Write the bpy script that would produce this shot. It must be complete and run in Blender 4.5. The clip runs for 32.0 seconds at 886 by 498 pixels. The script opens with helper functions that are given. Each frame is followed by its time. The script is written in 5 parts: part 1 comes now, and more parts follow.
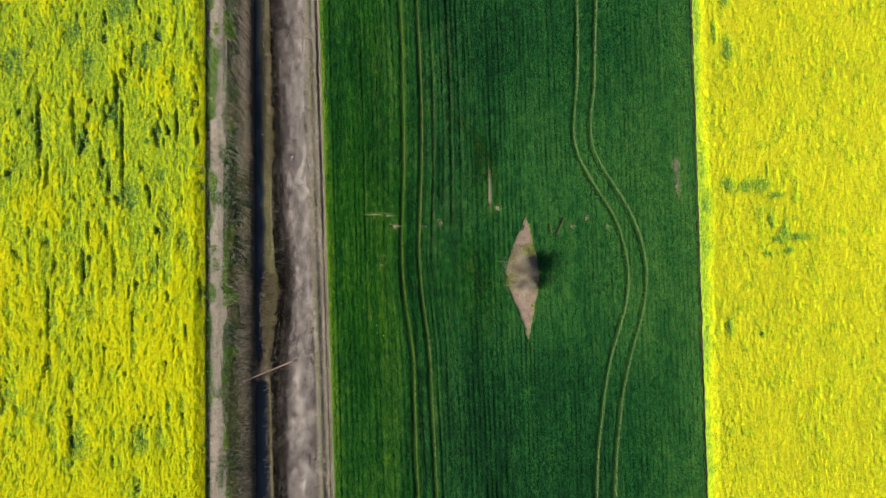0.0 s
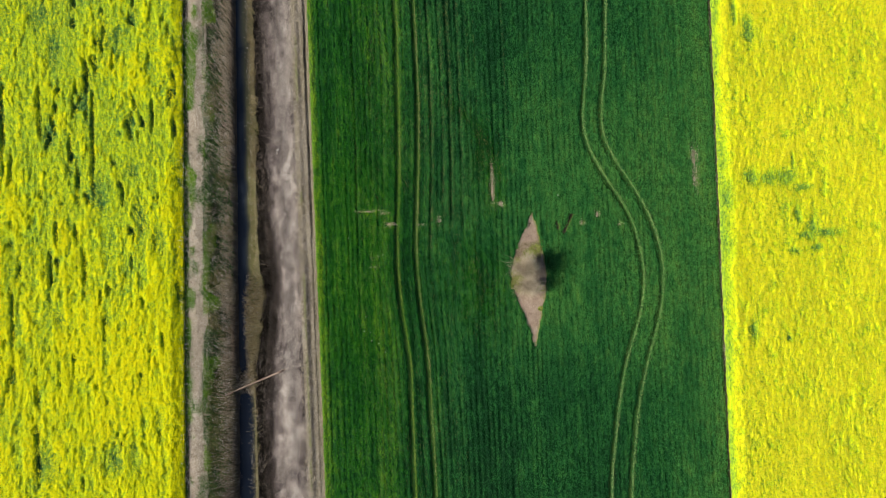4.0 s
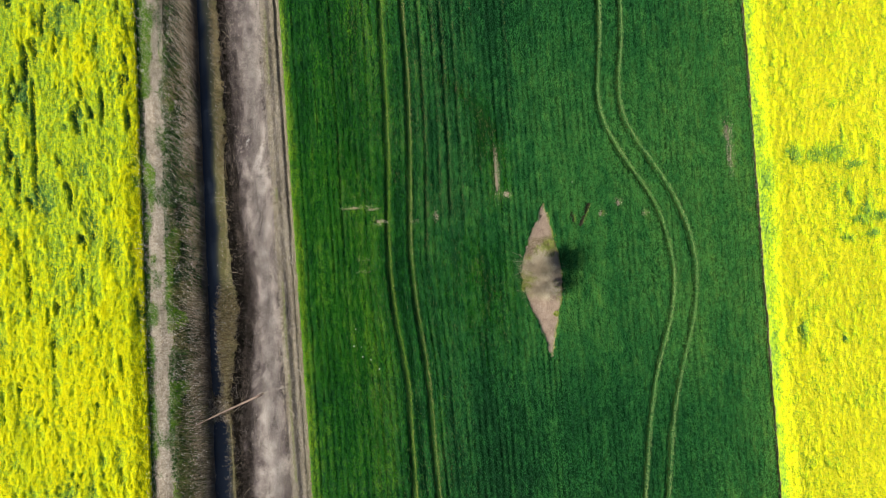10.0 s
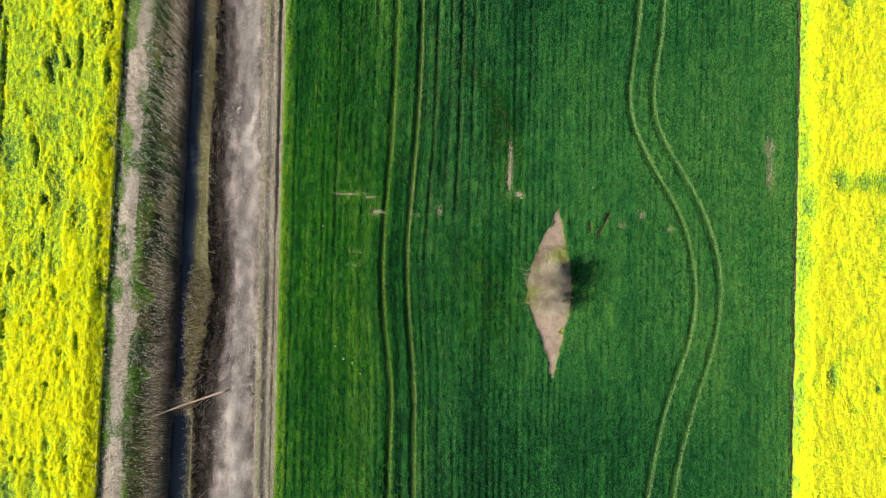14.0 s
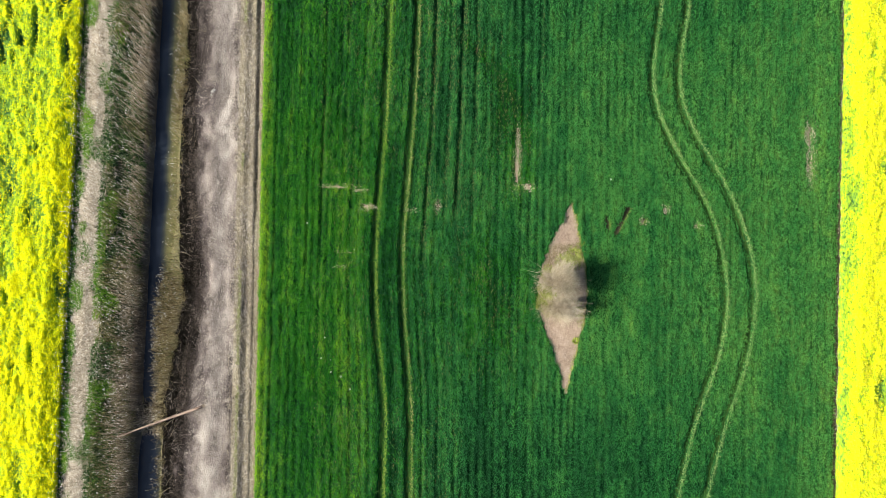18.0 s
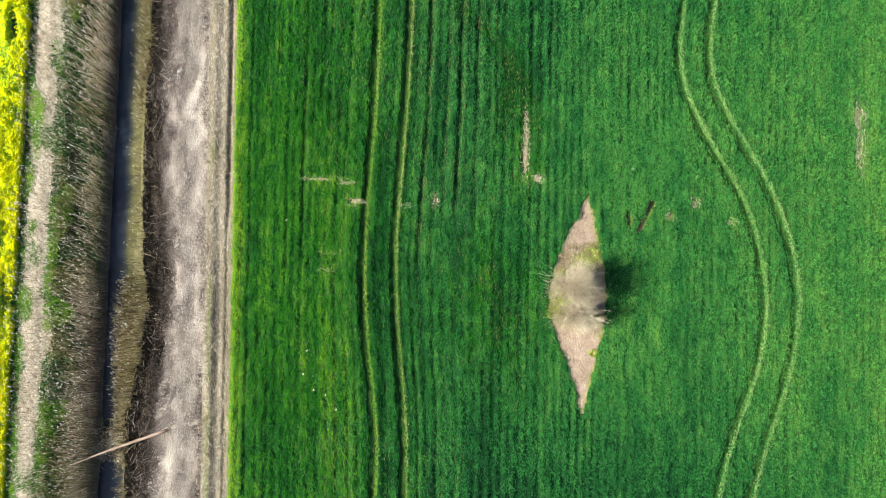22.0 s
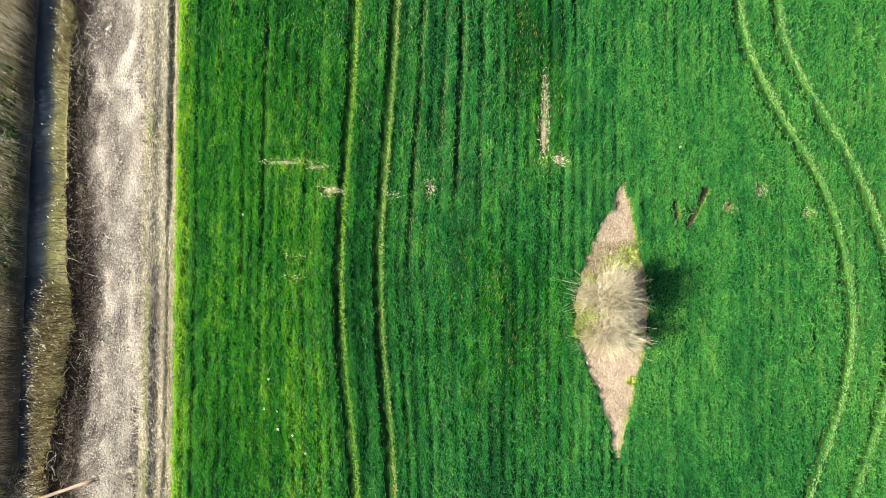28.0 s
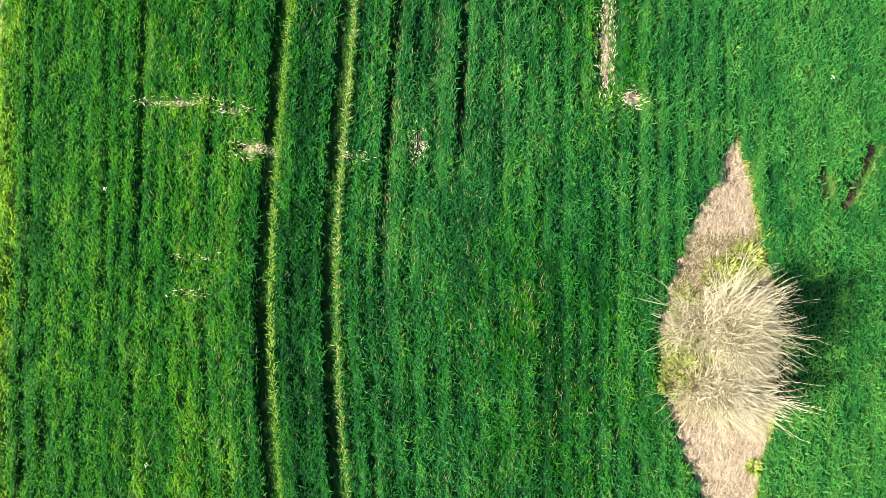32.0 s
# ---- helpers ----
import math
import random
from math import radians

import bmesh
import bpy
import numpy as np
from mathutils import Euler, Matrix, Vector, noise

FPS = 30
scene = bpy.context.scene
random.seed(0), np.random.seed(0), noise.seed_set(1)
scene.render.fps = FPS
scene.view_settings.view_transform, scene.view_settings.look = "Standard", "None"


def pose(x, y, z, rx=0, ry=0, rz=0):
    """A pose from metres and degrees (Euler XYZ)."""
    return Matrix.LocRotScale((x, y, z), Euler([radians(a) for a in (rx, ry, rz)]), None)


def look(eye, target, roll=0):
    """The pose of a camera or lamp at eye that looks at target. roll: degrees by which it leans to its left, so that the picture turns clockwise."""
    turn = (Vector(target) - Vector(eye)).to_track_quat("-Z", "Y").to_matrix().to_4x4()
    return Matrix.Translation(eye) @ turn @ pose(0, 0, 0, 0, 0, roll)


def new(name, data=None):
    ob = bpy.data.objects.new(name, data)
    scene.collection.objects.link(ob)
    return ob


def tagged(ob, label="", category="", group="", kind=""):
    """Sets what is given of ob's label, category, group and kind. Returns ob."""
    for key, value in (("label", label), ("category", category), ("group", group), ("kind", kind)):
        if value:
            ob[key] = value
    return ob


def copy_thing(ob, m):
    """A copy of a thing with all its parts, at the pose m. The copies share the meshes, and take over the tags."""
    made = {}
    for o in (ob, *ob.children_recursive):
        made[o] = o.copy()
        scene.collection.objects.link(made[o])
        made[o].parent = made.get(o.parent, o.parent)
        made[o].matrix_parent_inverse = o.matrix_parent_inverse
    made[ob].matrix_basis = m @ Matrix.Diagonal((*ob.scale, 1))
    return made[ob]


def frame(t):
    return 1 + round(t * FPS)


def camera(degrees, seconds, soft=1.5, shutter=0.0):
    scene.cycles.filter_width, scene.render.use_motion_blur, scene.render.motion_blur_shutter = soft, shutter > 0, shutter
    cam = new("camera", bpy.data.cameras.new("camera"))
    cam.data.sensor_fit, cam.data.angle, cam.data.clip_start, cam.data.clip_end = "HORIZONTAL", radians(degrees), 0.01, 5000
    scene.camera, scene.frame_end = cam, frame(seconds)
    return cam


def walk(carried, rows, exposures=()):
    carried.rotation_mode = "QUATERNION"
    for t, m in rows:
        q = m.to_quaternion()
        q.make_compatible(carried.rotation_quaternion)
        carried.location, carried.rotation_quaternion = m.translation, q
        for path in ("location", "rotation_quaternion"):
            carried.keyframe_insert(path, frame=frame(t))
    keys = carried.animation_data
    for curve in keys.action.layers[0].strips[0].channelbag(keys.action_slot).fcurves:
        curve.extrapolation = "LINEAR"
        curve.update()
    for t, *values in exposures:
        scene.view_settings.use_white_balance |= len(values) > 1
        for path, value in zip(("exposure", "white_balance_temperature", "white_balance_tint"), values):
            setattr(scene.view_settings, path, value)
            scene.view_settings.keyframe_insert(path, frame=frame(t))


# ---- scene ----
cam = camera(74.0, 32.0, soft=0.5)
# seconds, x, y, height, and the turns about x, y and z of a camera that looks straight down
ROWS = [
    (0.0, 1.036, -0.743, 60.000, 1.327, 1.728, -1.828),
    (0.5, 0.982, -0.758, 59.425, 1.355, 1.682, -1.888),
    (1.0, 0.928, -0.774, 58.841, 1.381, 1.636, -1.927),
    (1.5, 0.874, -0.789, 58.265, 1.405, 1.591, -1.966),
    (2.0, 0.819, -0.805, 57.677, 1.428, 1.547, -2.015),
    (2.5, 0.762, -0.822, 57.089, 1.452, 1.503, -2.064),
    (3.0, 0.703, -0.840, 56.517, 1.483, 1.454, -2.093),
    (3.5, 0.643, -0.859, 55.907, 1.523, 1.401, -2.186),
    (5.5, 0.586, -0.875, 53.416, 1.566, 1.350, -2.467),
    (6.0, 0.539, -0.887, 52.814, 1.603, 1.310, -2.569),
    (6.5, 0.503, -0.893, 52.205, 1.627, 1.283, -2.659),
    (7.0, 0.477, -0.893, 51.592, 1.639, 1.268, -2.808),
    (7.5, 0.459, -0.889, 50.982, 1.641, 1.260, -2.987),
    (8.0, 0.445, -0.881, 50.360, 1.640, 1.257, -3.166),
    (8.5, 0.432, -0.869, 49.742, 1.637, 1.258, -3.375),
    (9.0, 0.419, -0.852, 49.133, 1.633, 1.259, -3.614),
    (9.5, 0.407, -0.831, 48.564, 1.626, 1.261, -3.847),
    (10.0, 0.394, -0.804, 47.986, 1.614, 1.260, -4.089),
    (10.5, 0.380, -0.773, 47.417, 1.597, 1.256, -4.421),
    (11.0, 0.367, -0.737, 46.852, 1.577, 1.248, -4.414),
    (11.5, 0.352, -0.698, 46.262, 1.556, 1.233, -3.820),
    (12.0, 0.337, -0.656, 45.677, 1.534, 1.208, -3.146),
    (12.5, 0.320, -0.612, 45.088, 1.508, 1.175, -2.153),
    (13.0, 0.301, -0.566, 44.498, 1.475, 1.136, 0.001),
    (13.5, 0.279, -0.515, 43.908, 1.431, 1.097, 1.345),
    (14.0, 0.254, -0.460, 43.314, 1.374, 1.064, 1.319),
    (14.5, 0.229, -0.401, 42.724, 1.306, 1.039, 1.285),
    (16.5, 0.204, -0.344, 40.375, 1.237, 1.022, 1.307),
    (17.0, 0.184, -0.295, 39.764, 1.183, 1.015, 1.282),
    (17.5, 0.170, -0.258, 39.169, 1.156, 1.014, 1.252),
    (18.0, 0.161, -0.233, 38.569, 1.152, 1.014, 1.212),
    (18.5, 0.156, -0.216, 37.983, 1.160, 1.010, 1.182),
    (19.0, 0.156, -0.205, 37.387, 1.169, 1.005, 1.141),
    (19.5, 0.161, -0.196, 36.801, 1.174, 1.003, 1.131),
    (20.0, 0.172, -0.191, 36.205, 1.178, 1.014, 1.071),
    (20.5, 0.191, -0.188, 35.613, 1.188, 1.040, 1.066),
    (21.0, 0.216, -0.187, 35.029, 1.207, 1.081, 1.022),
    (21.5, 0.245, -0.188, 34.445, 1.234, 1.132, 1.017),
    (22.0, 0.277, -0.187, 33.861, 1.264, 1.190, 0.993),
    (22.5, 0.309, -0.183, 33.278, 1.288, 1.251, 0.988),
    (23.0, 0.342, -0.173, 32.685, 1.303, 1.315, 0.954),
    (23.5, 0.372, -0.156, 32.107, 1.307, 1.377, 0.898),
    (24.0, 0.400, -0.134, 31.506, 1.304, 1.436, 0.832),
    (24.5, 0.421, -0.106, 30.902, 1.296, 1.486, 0.776),
    (25.0, 0.432, -0.075, 30.302, 1.285, 1.525, 0.720),
    (25.5, 0.433, -0.044, 29.723, 1.272, 1.549, 0.714),
    (27.5, 0.423, -0.014, 27.378, 1.258, 1.551, 0.708),
    (28.0, 0.406, 0.009, 26.799, 1.251, 1.528, 0.692),
    (28.5, 0.382, 0.026, 26.180, 1.252, 1.478, 0.713),
    (29.0, 0.351, 0.039, 25.564, 1.263, 1.405, 0.735),
    (29.5, 0.312, 0.049, 24.940, 1.281, 1.313, 0.756),
    (30.0, 0.263, 0.057, 24.312, 1.310, 1.208, 0.778),
    (30.5, 0.204, 0.060, 22.393, 1.364, 1.095, 0.755),
    (31.0, 0.139, 0.053, 19.973, 1.468, 0.977, 0.743),
    (31.5, 0.070, 0.031, 17.938, 1.632, 0.857, 0.726),
    (32.0, 0.000, 0.001, 16.172, 1.841, 0.735, 0.690),
]
walk(cam, [(t, pose(x, y, z, ax, ay, az)) for t, x, y, z, ax, ay, az in ROWS],
     exposures=[(0.0, 0.33, 6500, 7), (6.0, 0.46, 6500, 7), (13.0, 0.71, 6450, 6), (20.0, 1.18, 6450, 3), (26.0, 1.57, 6700, -2), (32.0, 1.57, 6800, -5)])

# ---- light: a clear sky and a sun in the west-south-west ----
SUN_UP, SUN_FROM = 35.0, 188.0            # degrees: elevation, and the way to the sun counted from +x
world = bpy.data.worlds.new("sky")
scene.world = world
world.use_nodes = True
wn, wl = world.node_tree.nodes, world.node_tree.links
wn.clear()
sky = wn.new("ShaderNodeTexSky")
sky.sky_type, sky.sun_disc = "NISHITA", False
sky.sun_elevation, sky.sun_rotation = radians(SUN_UP), radians(90.0 - SUN_FROM)
back = wn.new("ShaderNodeBackground")
back.inputs["Strength"].default_value = 0.058
wout = wn.new("ShaderNodeOutputWorld")
wl.new(sky.outputs[0], back.inputs[0])
wl.new(back.outputs[0], wout.inputs[0])
sun_data = bpy.data.lights.new("sun", "SUN")
sun_data.energy, sun_data.angle, sun_data.color = 5.0, radians(0.5), (1.0, 0.94, 0.83)
sun = new("sun", sun_data)
sun_dir = Vector((math.cos(radians(SUN_UP)) * math.cos(radians(SUN_FROM)),
                  math.cos(radians(SUN_UP)) * math.sin(radians(SUN_FROM)), math.sin(radians(SUN_UP))))
sun.matrix_world = look(sun_dir * 200, (0, 0, 0))


# ---- materials ----
def ramp_node(nodes, stops):
    r = nodes.new("ShaderNodeValToRGB")
    el = r.color_ramp.elements
    while len(el) < len(stops):
        el.new(0.5)
    for e, (p, c) in zip(el, stops):
        e.position, e.color = p, (*c, 1)
    return r


def material(name, stops, size=1.0, stretch=(1, 1, 1), rough=0.9, bump=0.0, bump_size=20.0, islands=0.0,
             tone=False, fine=0.25, translucent=0.0, gloss=0.3):
    """A surface whose colour runs over stops by coarse and fine noise, by chance from blade to blade (islands) and by the mesh's own 'tone'."""
    m = bpy.data.materials.new(name)
    m.use_nodes = True
    n, l = m.node_tree.nodes, m.node_tree.links
    bsdf = n["Principled BSDF"]
    bsdf.inputs["Roughness"].default_value = rough
    bsdf.inputs["Specular IOR Level"].default_value = gloss
    co = n.new("ShaderNodeTexCoord")
    mp = n.new("ShaderNodeMapping")
    mp.inputs["Scale"].default_value = stretch
    l.new(co.outputs["Object"], mp.inputs["Vector"])

    def noise_node(scale, detail):
        t = n.new("ShaderNodeTexNoise")
        t.inputs["Scale"].default_value, t.inputs["Detail"].default_value = scale, detail
        l.new(mp.outputs["Vector"], t.inputs["Vector"])
        return t

    def calc(op, a, b):
        c = n.new("ShaderNodeMath")
        c.operation = op
        for k, v in ((0, a), (1, b)):
            if isinstance(v, (int, float)):
                c.inputs[k].default_value = v
            else:
                l.new(v, c.inputs[k])
        return c.outputs[0]

    coarse, small = noise_node(size, 4.0), noise_node(size * 14.0, 3.0)
    value = calc("ADD", calc("MULTIPLY", calc("SUBTRACT", coarse.outputs[0], 0.5), 1.0 - fine),
                 calc("MULTIPLY", calc("SUBTRACT", small.outputs[0], 0.5), fine * 2.0))
    value = calc("MULTIPLY", value, 1.6)
    if islands:
        g = n.new("ShaderNodeNewGeometry")
        value = calc("ADD", value, calc("MULTIPLY", calc("SUBTRACT", g.outputs["Random Per Island"], 0.5), islands))
    if tone:
        a = n.new("ShaderNodeAttribute")
        a.attribute_name = "tone"
        value = calc("ADD", calc("MULTIPLY", value, 0.6), a.outputs["Fac"])
    else:
        value = calc("ADD", value, 0.5)
    r = ramp_node(n, stops)
    l.new(value, r.inputs[0])
    l.new(r.outputs[0], bsdf.inputs["Base Color"])
    if bump:
        b, t = n.new("ShaderNodeBump"), noise_node(bump_size, 4.0)
        b.inputs["Strength"].default_value, b.inputs["Distance"].default_value = bump, 0.05
        l.new(t.outputs[0], b.inputs["Height"])
        l.new(b.outputs[0], bsdf.inputs["Normal"])
    if translucent:
        tr, mix = n.new("ShaderNodeBsdfTranslucent"), n.new("ShaderNodeMixShader")
        mix.inputs[0].default_value = translucent
        l.new(r.outputs[0], tr.inputs[0])
        l.new(bsdf.outputs[0], mix.inputs[1])
        l.new(tr.outputs[0], mix.inputs[2])
        l.new(mix.outputs[0], n["Material Output"].inputs["Surface"])
    return m


WHEAT_STOPS = [(0.0, (0.008, 0.062, 0.016)), (0.28, (0.019, 0.126, 0.028)), (0.5, (0.040, 0.18, 0.036)),
               (0.72, (0.076, 0.24, 0.046)), (1.0, (0.14, 0.315, 0.048))]
WARM_STOPS = [(0.0, (0.006, 0.056, 0.004)), (0.28, (0.014, 0.108, 0.006)), (0.5, (0.033, 0.155, 0.007)),
              (0.72, (0.078, 0.215, 0.009)), (1.0, (0.19, 0.35, 0.012))]
M = {
    "wheat": material("wheat_leaf", WHEAT_STOPS, 0.35, (1, 0.25, 1), 0.5, islands=0.16, tone=True, translucent=0.12, gloss=0.16),
    "wheat_warm": material("wheat_leaf_warm", WARM_STOPS, 0.35, (1, 0.25, 1), 0.55, islands=0.15, tone=True, translucent=0.12, gloss=0.07),
    # leaf colours darkened, to paint the shade between the blades
    "wheat_mat": material("wheat_shaded_base", [(p, (c[0] * 0.5, c[1] * 0.4, c[2] * 0.45)) for p, c in WHEAT_STOPS],
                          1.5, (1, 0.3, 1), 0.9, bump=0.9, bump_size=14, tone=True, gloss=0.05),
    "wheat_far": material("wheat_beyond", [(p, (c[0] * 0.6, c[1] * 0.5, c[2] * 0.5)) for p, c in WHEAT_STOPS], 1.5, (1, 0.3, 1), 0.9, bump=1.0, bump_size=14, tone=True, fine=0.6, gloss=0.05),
    "soil": material("field_soil", [(0, (0.028, 0.023, 0.015)), (0.5, (0.055, 0.046, 0.029)), (1, (0.11, 0.09, 0.06))], 0.8, rough=1, bump=0.8, gloss=0.05),
    "far": material("distant_fields", [(0, (0.035, 0.09, 0.03)), (0.45, (0.06, 0.13, 0.04)), (0.6, (0.16, 0.15, 0.06)), (1, (0.24, 0.2, 0.12))], 0.012, rough=1, gloss=0.1),
    "pale_soil": material("pale_straw_soil", [(0, (0.19, 0.132, 0.1)), (0.5, (0.365, 0.268, 0.208)), (1, (0.49, 0.38, 0.305))], 1.6, rough=1, bump=1.0, bump_size=9, gloss=0.05),
    "track": material("dirt_track", [(0, (0.035, 0.027, 0.027)), (0.3, (0.125, 0.10, 0.095)), (0.6, (0.295, 0.246, 0.222)), (1, (0.57, 0.495, 0.44))], 1.6, (1, 0.6, 1), 1, bump=1.0, bump_size=16, fine=0.45, tone=True, gloss=0.05),
    "bank": material("dry_bank", [(0, (0.17, 0.135, 0.108)), (0.5, (0.42, 0.345, 0.28)), (1, (0.6, 0.52, 0.435))], 0.9, rough=1, bump=1.0, gloss=0.05, fine=0.45),
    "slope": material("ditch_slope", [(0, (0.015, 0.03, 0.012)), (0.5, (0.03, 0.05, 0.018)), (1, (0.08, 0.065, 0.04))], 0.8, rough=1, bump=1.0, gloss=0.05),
    "mud": material("ditch_mud", [(0, (0.05, 0.04, 0.03)), (0.5, (0.12, 0.095, 0.072)), (1, (0.22, 0.175, 0.135))], 1.5, rough=0.9, bump=1.0, gloss=0.1),
    "bed": material("ditch_bed", [(0, (0.07, 0.064, 0.03)), (1, (0.17, 0.145, 0.07))], 0.8, (1, 0.3, 1), 0.9),
    "straw": material("straw", [(0, (0.13, 0.10, 0.065)), (0.5, (0.38, 0.315, 0.225)), (1, (0.66, 0.58, 0.45))], 0.6, (1, 0.3, 1), 0.9, islands=1.2, gloss=0.08),
    "grey_straw": material("weathered_straw", [(0, (0.08, 0.065, 0.059)), (0.5, (0.285, 0.237, 0.21)), (1, (0.585, 0.51, 0.455))], 0.6, (1, 0.3, 1), 0.9, islands=1.1, gloss=0.1),
    "reed": material("reed_stalk", [(0, (0.10, 0.075, 0.05)), (0.5, (0.36, 0.275, 0.19)), (1, (0.68, 0.575, 0.44))], 0.4, rough=0.8, islands=0.9, gloss=0.1),
    "reed_gold": material("golden_reed", [(0, (0.07, 0.05, 0.022)), (0.5, (0.25, 0.185, 0.085)), (1, (0.58, 0.48, 0.28))], 0.4, rough=0.8, islands=1.2, gloss=0.1),
    "olive": material("olive_grass", [(0, (0.035, 0.045, 0.014)), (0.5, (0.11, 0.115, 0.036)), (1, (0.27, 0.24, 0.09))], 0.5, rough=0.8, islands=0.9, translucent=0.1, gloss=0.1),
    "plume": material("reed_plume", [(0, (0.62, 0.57, 0.48)), (1, (0.86, 0.83, 0.77))], 1.0, rough=0.9, islands=0.6, gloss=0.1),
    "weed": material("green_weed", [(0, (0.014, 0.06, 0.01)), (0.5, (0.045, 0.15, 0.016)), (1, (0.14, 0.29, 0.025))], 0.5, rough=0.7, islands=0.8, translucent=0.15, gloss=0.1),
    "lime_weed": material("lime_weed", [(0, (0.10, 0.15, 0.02)), (0.5, (0.27, 0.33, 0.05)), (1, (0.5, 0.52, 0.13))], 0.5, rough=0.7, islands=0.8, translucent=0.15, gloss=0.1),
    "shoot": material("fresh_shoot", [(0, (0.12, 0.14, 0.03)), (0.5, (0.24, 0.28, 0.06)), (1, (0.42, 0.42, 0.14))], 0.5, rough=0.7, islands=0.9, translucent=0.15, gloss=0.1),
    "canola_leaf": material("canola_leaf", [(0, (0.04, 0.11, 0.035)), (0.25, (0.13, 0.25, 0.04)), (0.5, (0.3, 0.41, 0.03)), (1, (0.5, 0.53, 0.02))], 0.8, (1, 0.4, 1), 0.75, islands=0.4, fine=0.55, tone=True, gloss=0.08),
    "canola_bloom": material("canola_bloom", [(0, (0.46, 0.51, 0.004)), (0.4, (0.73, 0.70, 0.004)), (1, (0.91, 0.80, 0.006))], 0.3, (1, 0.5, 1), 0.85, islands=0.4, translucent=0.12, gloss=0.03),
    "canola_pale": material("canola_pale_bloom", [(0, (0.47, 0.445, 0.033)), (0.4, (0.66, 0.62, 0.023)), (1, (0.79, 0.725, 0.038))], 0.3, (1, 0.5, 1), 0.85, islands=0.4, translucent=0.12, gloss=0.03),
    "canola_far": material("canola_far", [(0, (0.04, 0.12, 0.02)), (0.35, (0.2, 0.3, 0.015)), (0.6, (0.6, 0.58, 0.006)), (1, (0.85, 0.75, 0.008))], 0.5, (1, 0.4, 1), 0.9, bump=1.0, bump_size=8, fine=0.6, gloss=0.04),
    # floor colour kept dark, to carry the shade inside the ruts
    "track_floor": material("trodden_wheat_shaded", [(0, (0.012, 0.04, 0.008)), (0.6, (0.03, 0.075, 0.016)), (1, (0.10, 0.13, 0.03))], 1.2, (1, 0.2, 1), 0.95, bump=0.9, fine=0.5, gloss=0.05),
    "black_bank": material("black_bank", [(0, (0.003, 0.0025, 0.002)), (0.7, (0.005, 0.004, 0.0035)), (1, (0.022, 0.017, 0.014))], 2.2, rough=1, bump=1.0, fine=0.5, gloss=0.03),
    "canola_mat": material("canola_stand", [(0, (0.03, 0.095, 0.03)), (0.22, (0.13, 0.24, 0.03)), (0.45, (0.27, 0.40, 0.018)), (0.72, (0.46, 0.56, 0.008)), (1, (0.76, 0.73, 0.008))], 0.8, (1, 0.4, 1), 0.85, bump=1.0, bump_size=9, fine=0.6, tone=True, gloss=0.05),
    "dark_litter": material("dark_litter", [(0, (0.008, 0.006, 0.006)), (0.6, (0.03, 0.023, 0.021)), (1, (0.15, 0.12, 0.1))], 0.6, rough=0.95, islands=1.0, gloss=0.05),
    "track_grass": material("track_lit_edge_grass", [(0, (0.055, 0.14, 0.012)), (0.5, (0.125, 0.22, 0.022)), (1, (0.27, 0.31, 0.07))], 0.6, (1, 0.3, 1), 0.7, islands=0.6, translucent=0.1, gloss=0.08),
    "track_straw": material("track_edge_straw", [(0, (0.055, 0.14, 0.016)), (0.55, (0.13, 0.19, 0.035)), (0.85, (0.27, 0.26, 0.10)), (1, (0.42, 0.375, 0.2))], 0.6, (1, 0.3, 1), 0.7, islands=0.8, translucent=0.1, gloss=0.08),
    "track_green": material("track_lit_edge_green", [(0, (0.09, 0.19, 0.05)), (0.5, (0.20, 0.32, 0.10)), (1, (0.37, 0.46, 0.18))], 0.6, (1, 0.3, 1), 0.6, islands=0.6, translucent=0.1, gloss=0.15),
    "bare_straw": material("straw_on_bare_soil", [(0, (0.19, 0.135, 0.1)), (0.5, (0.4, 0.3, 0.233)), (1, (0.6, 0.49, 0.4))], 0.6, (1, 0.3, 1), 0.95, islands=0.9, gloss=0.05),
    # near-black litter colour for the ditch's east bank
    "black_litter": material("black_bank_litter", [(0, (0.003, 0.0025, 0.002)), (0.6, (0.009, 0.007, 0.006)), (0.9, (0.03, 0.023, 0.019)), (1, (0.12, 0.095, 0.075))], 0.6, rough=0.95, islands=1.0, gloss=0.03),
    "dark_weed": material("dark_weed", [(0, (0.010, 0.034, 0.012)), (0.5, (0.038, 0.092, 0.024)), (1, (0.13, 0.21, 0.05))], 0.5, rough=0.7, islands=0.8, translucent=0.1, gloss=0.1),
    "bank_lime": material("bank_grass_green", [(0, (0.04, 0.12, 0.01)), (0.5, (0.11, 0.24, 0.015)), (1, (0.24, 0.38, 0.03))], 0.5, rough=0.7, islands=0.8, translucent=0.15, gloss=0.1),
    "moss": material("dull_moss", [(0, (0.07, 0.055, 0.026)), (0.5, (0.17, 0.135, 0.07)), (1, (0.27, 0.22, 0.125))], 0.8, rough=0.95, islands=0.8, gloss=0.05),
    "verge": material("verge_soil", [(0, (0.06, 0.05, 0.035)), (0.5, (0.19, 0.16, 0.115)), (1, (0.4, 0.34, 0.26))], 1.4, (1, 0.25, 1), rough=1, bump=1.0, gloss=0.05, fine=0.45),
    "verge_lime": material("verge_grass_green", [(0, (0.09, 0.12, 0.03)), (0.5, (0.2, 0.235, 0.075)), (1, (0.36, 0.37, 0.16))], 0.5, rough=0.8, islands=0.8, translucent=0.1, gloss=0.08),
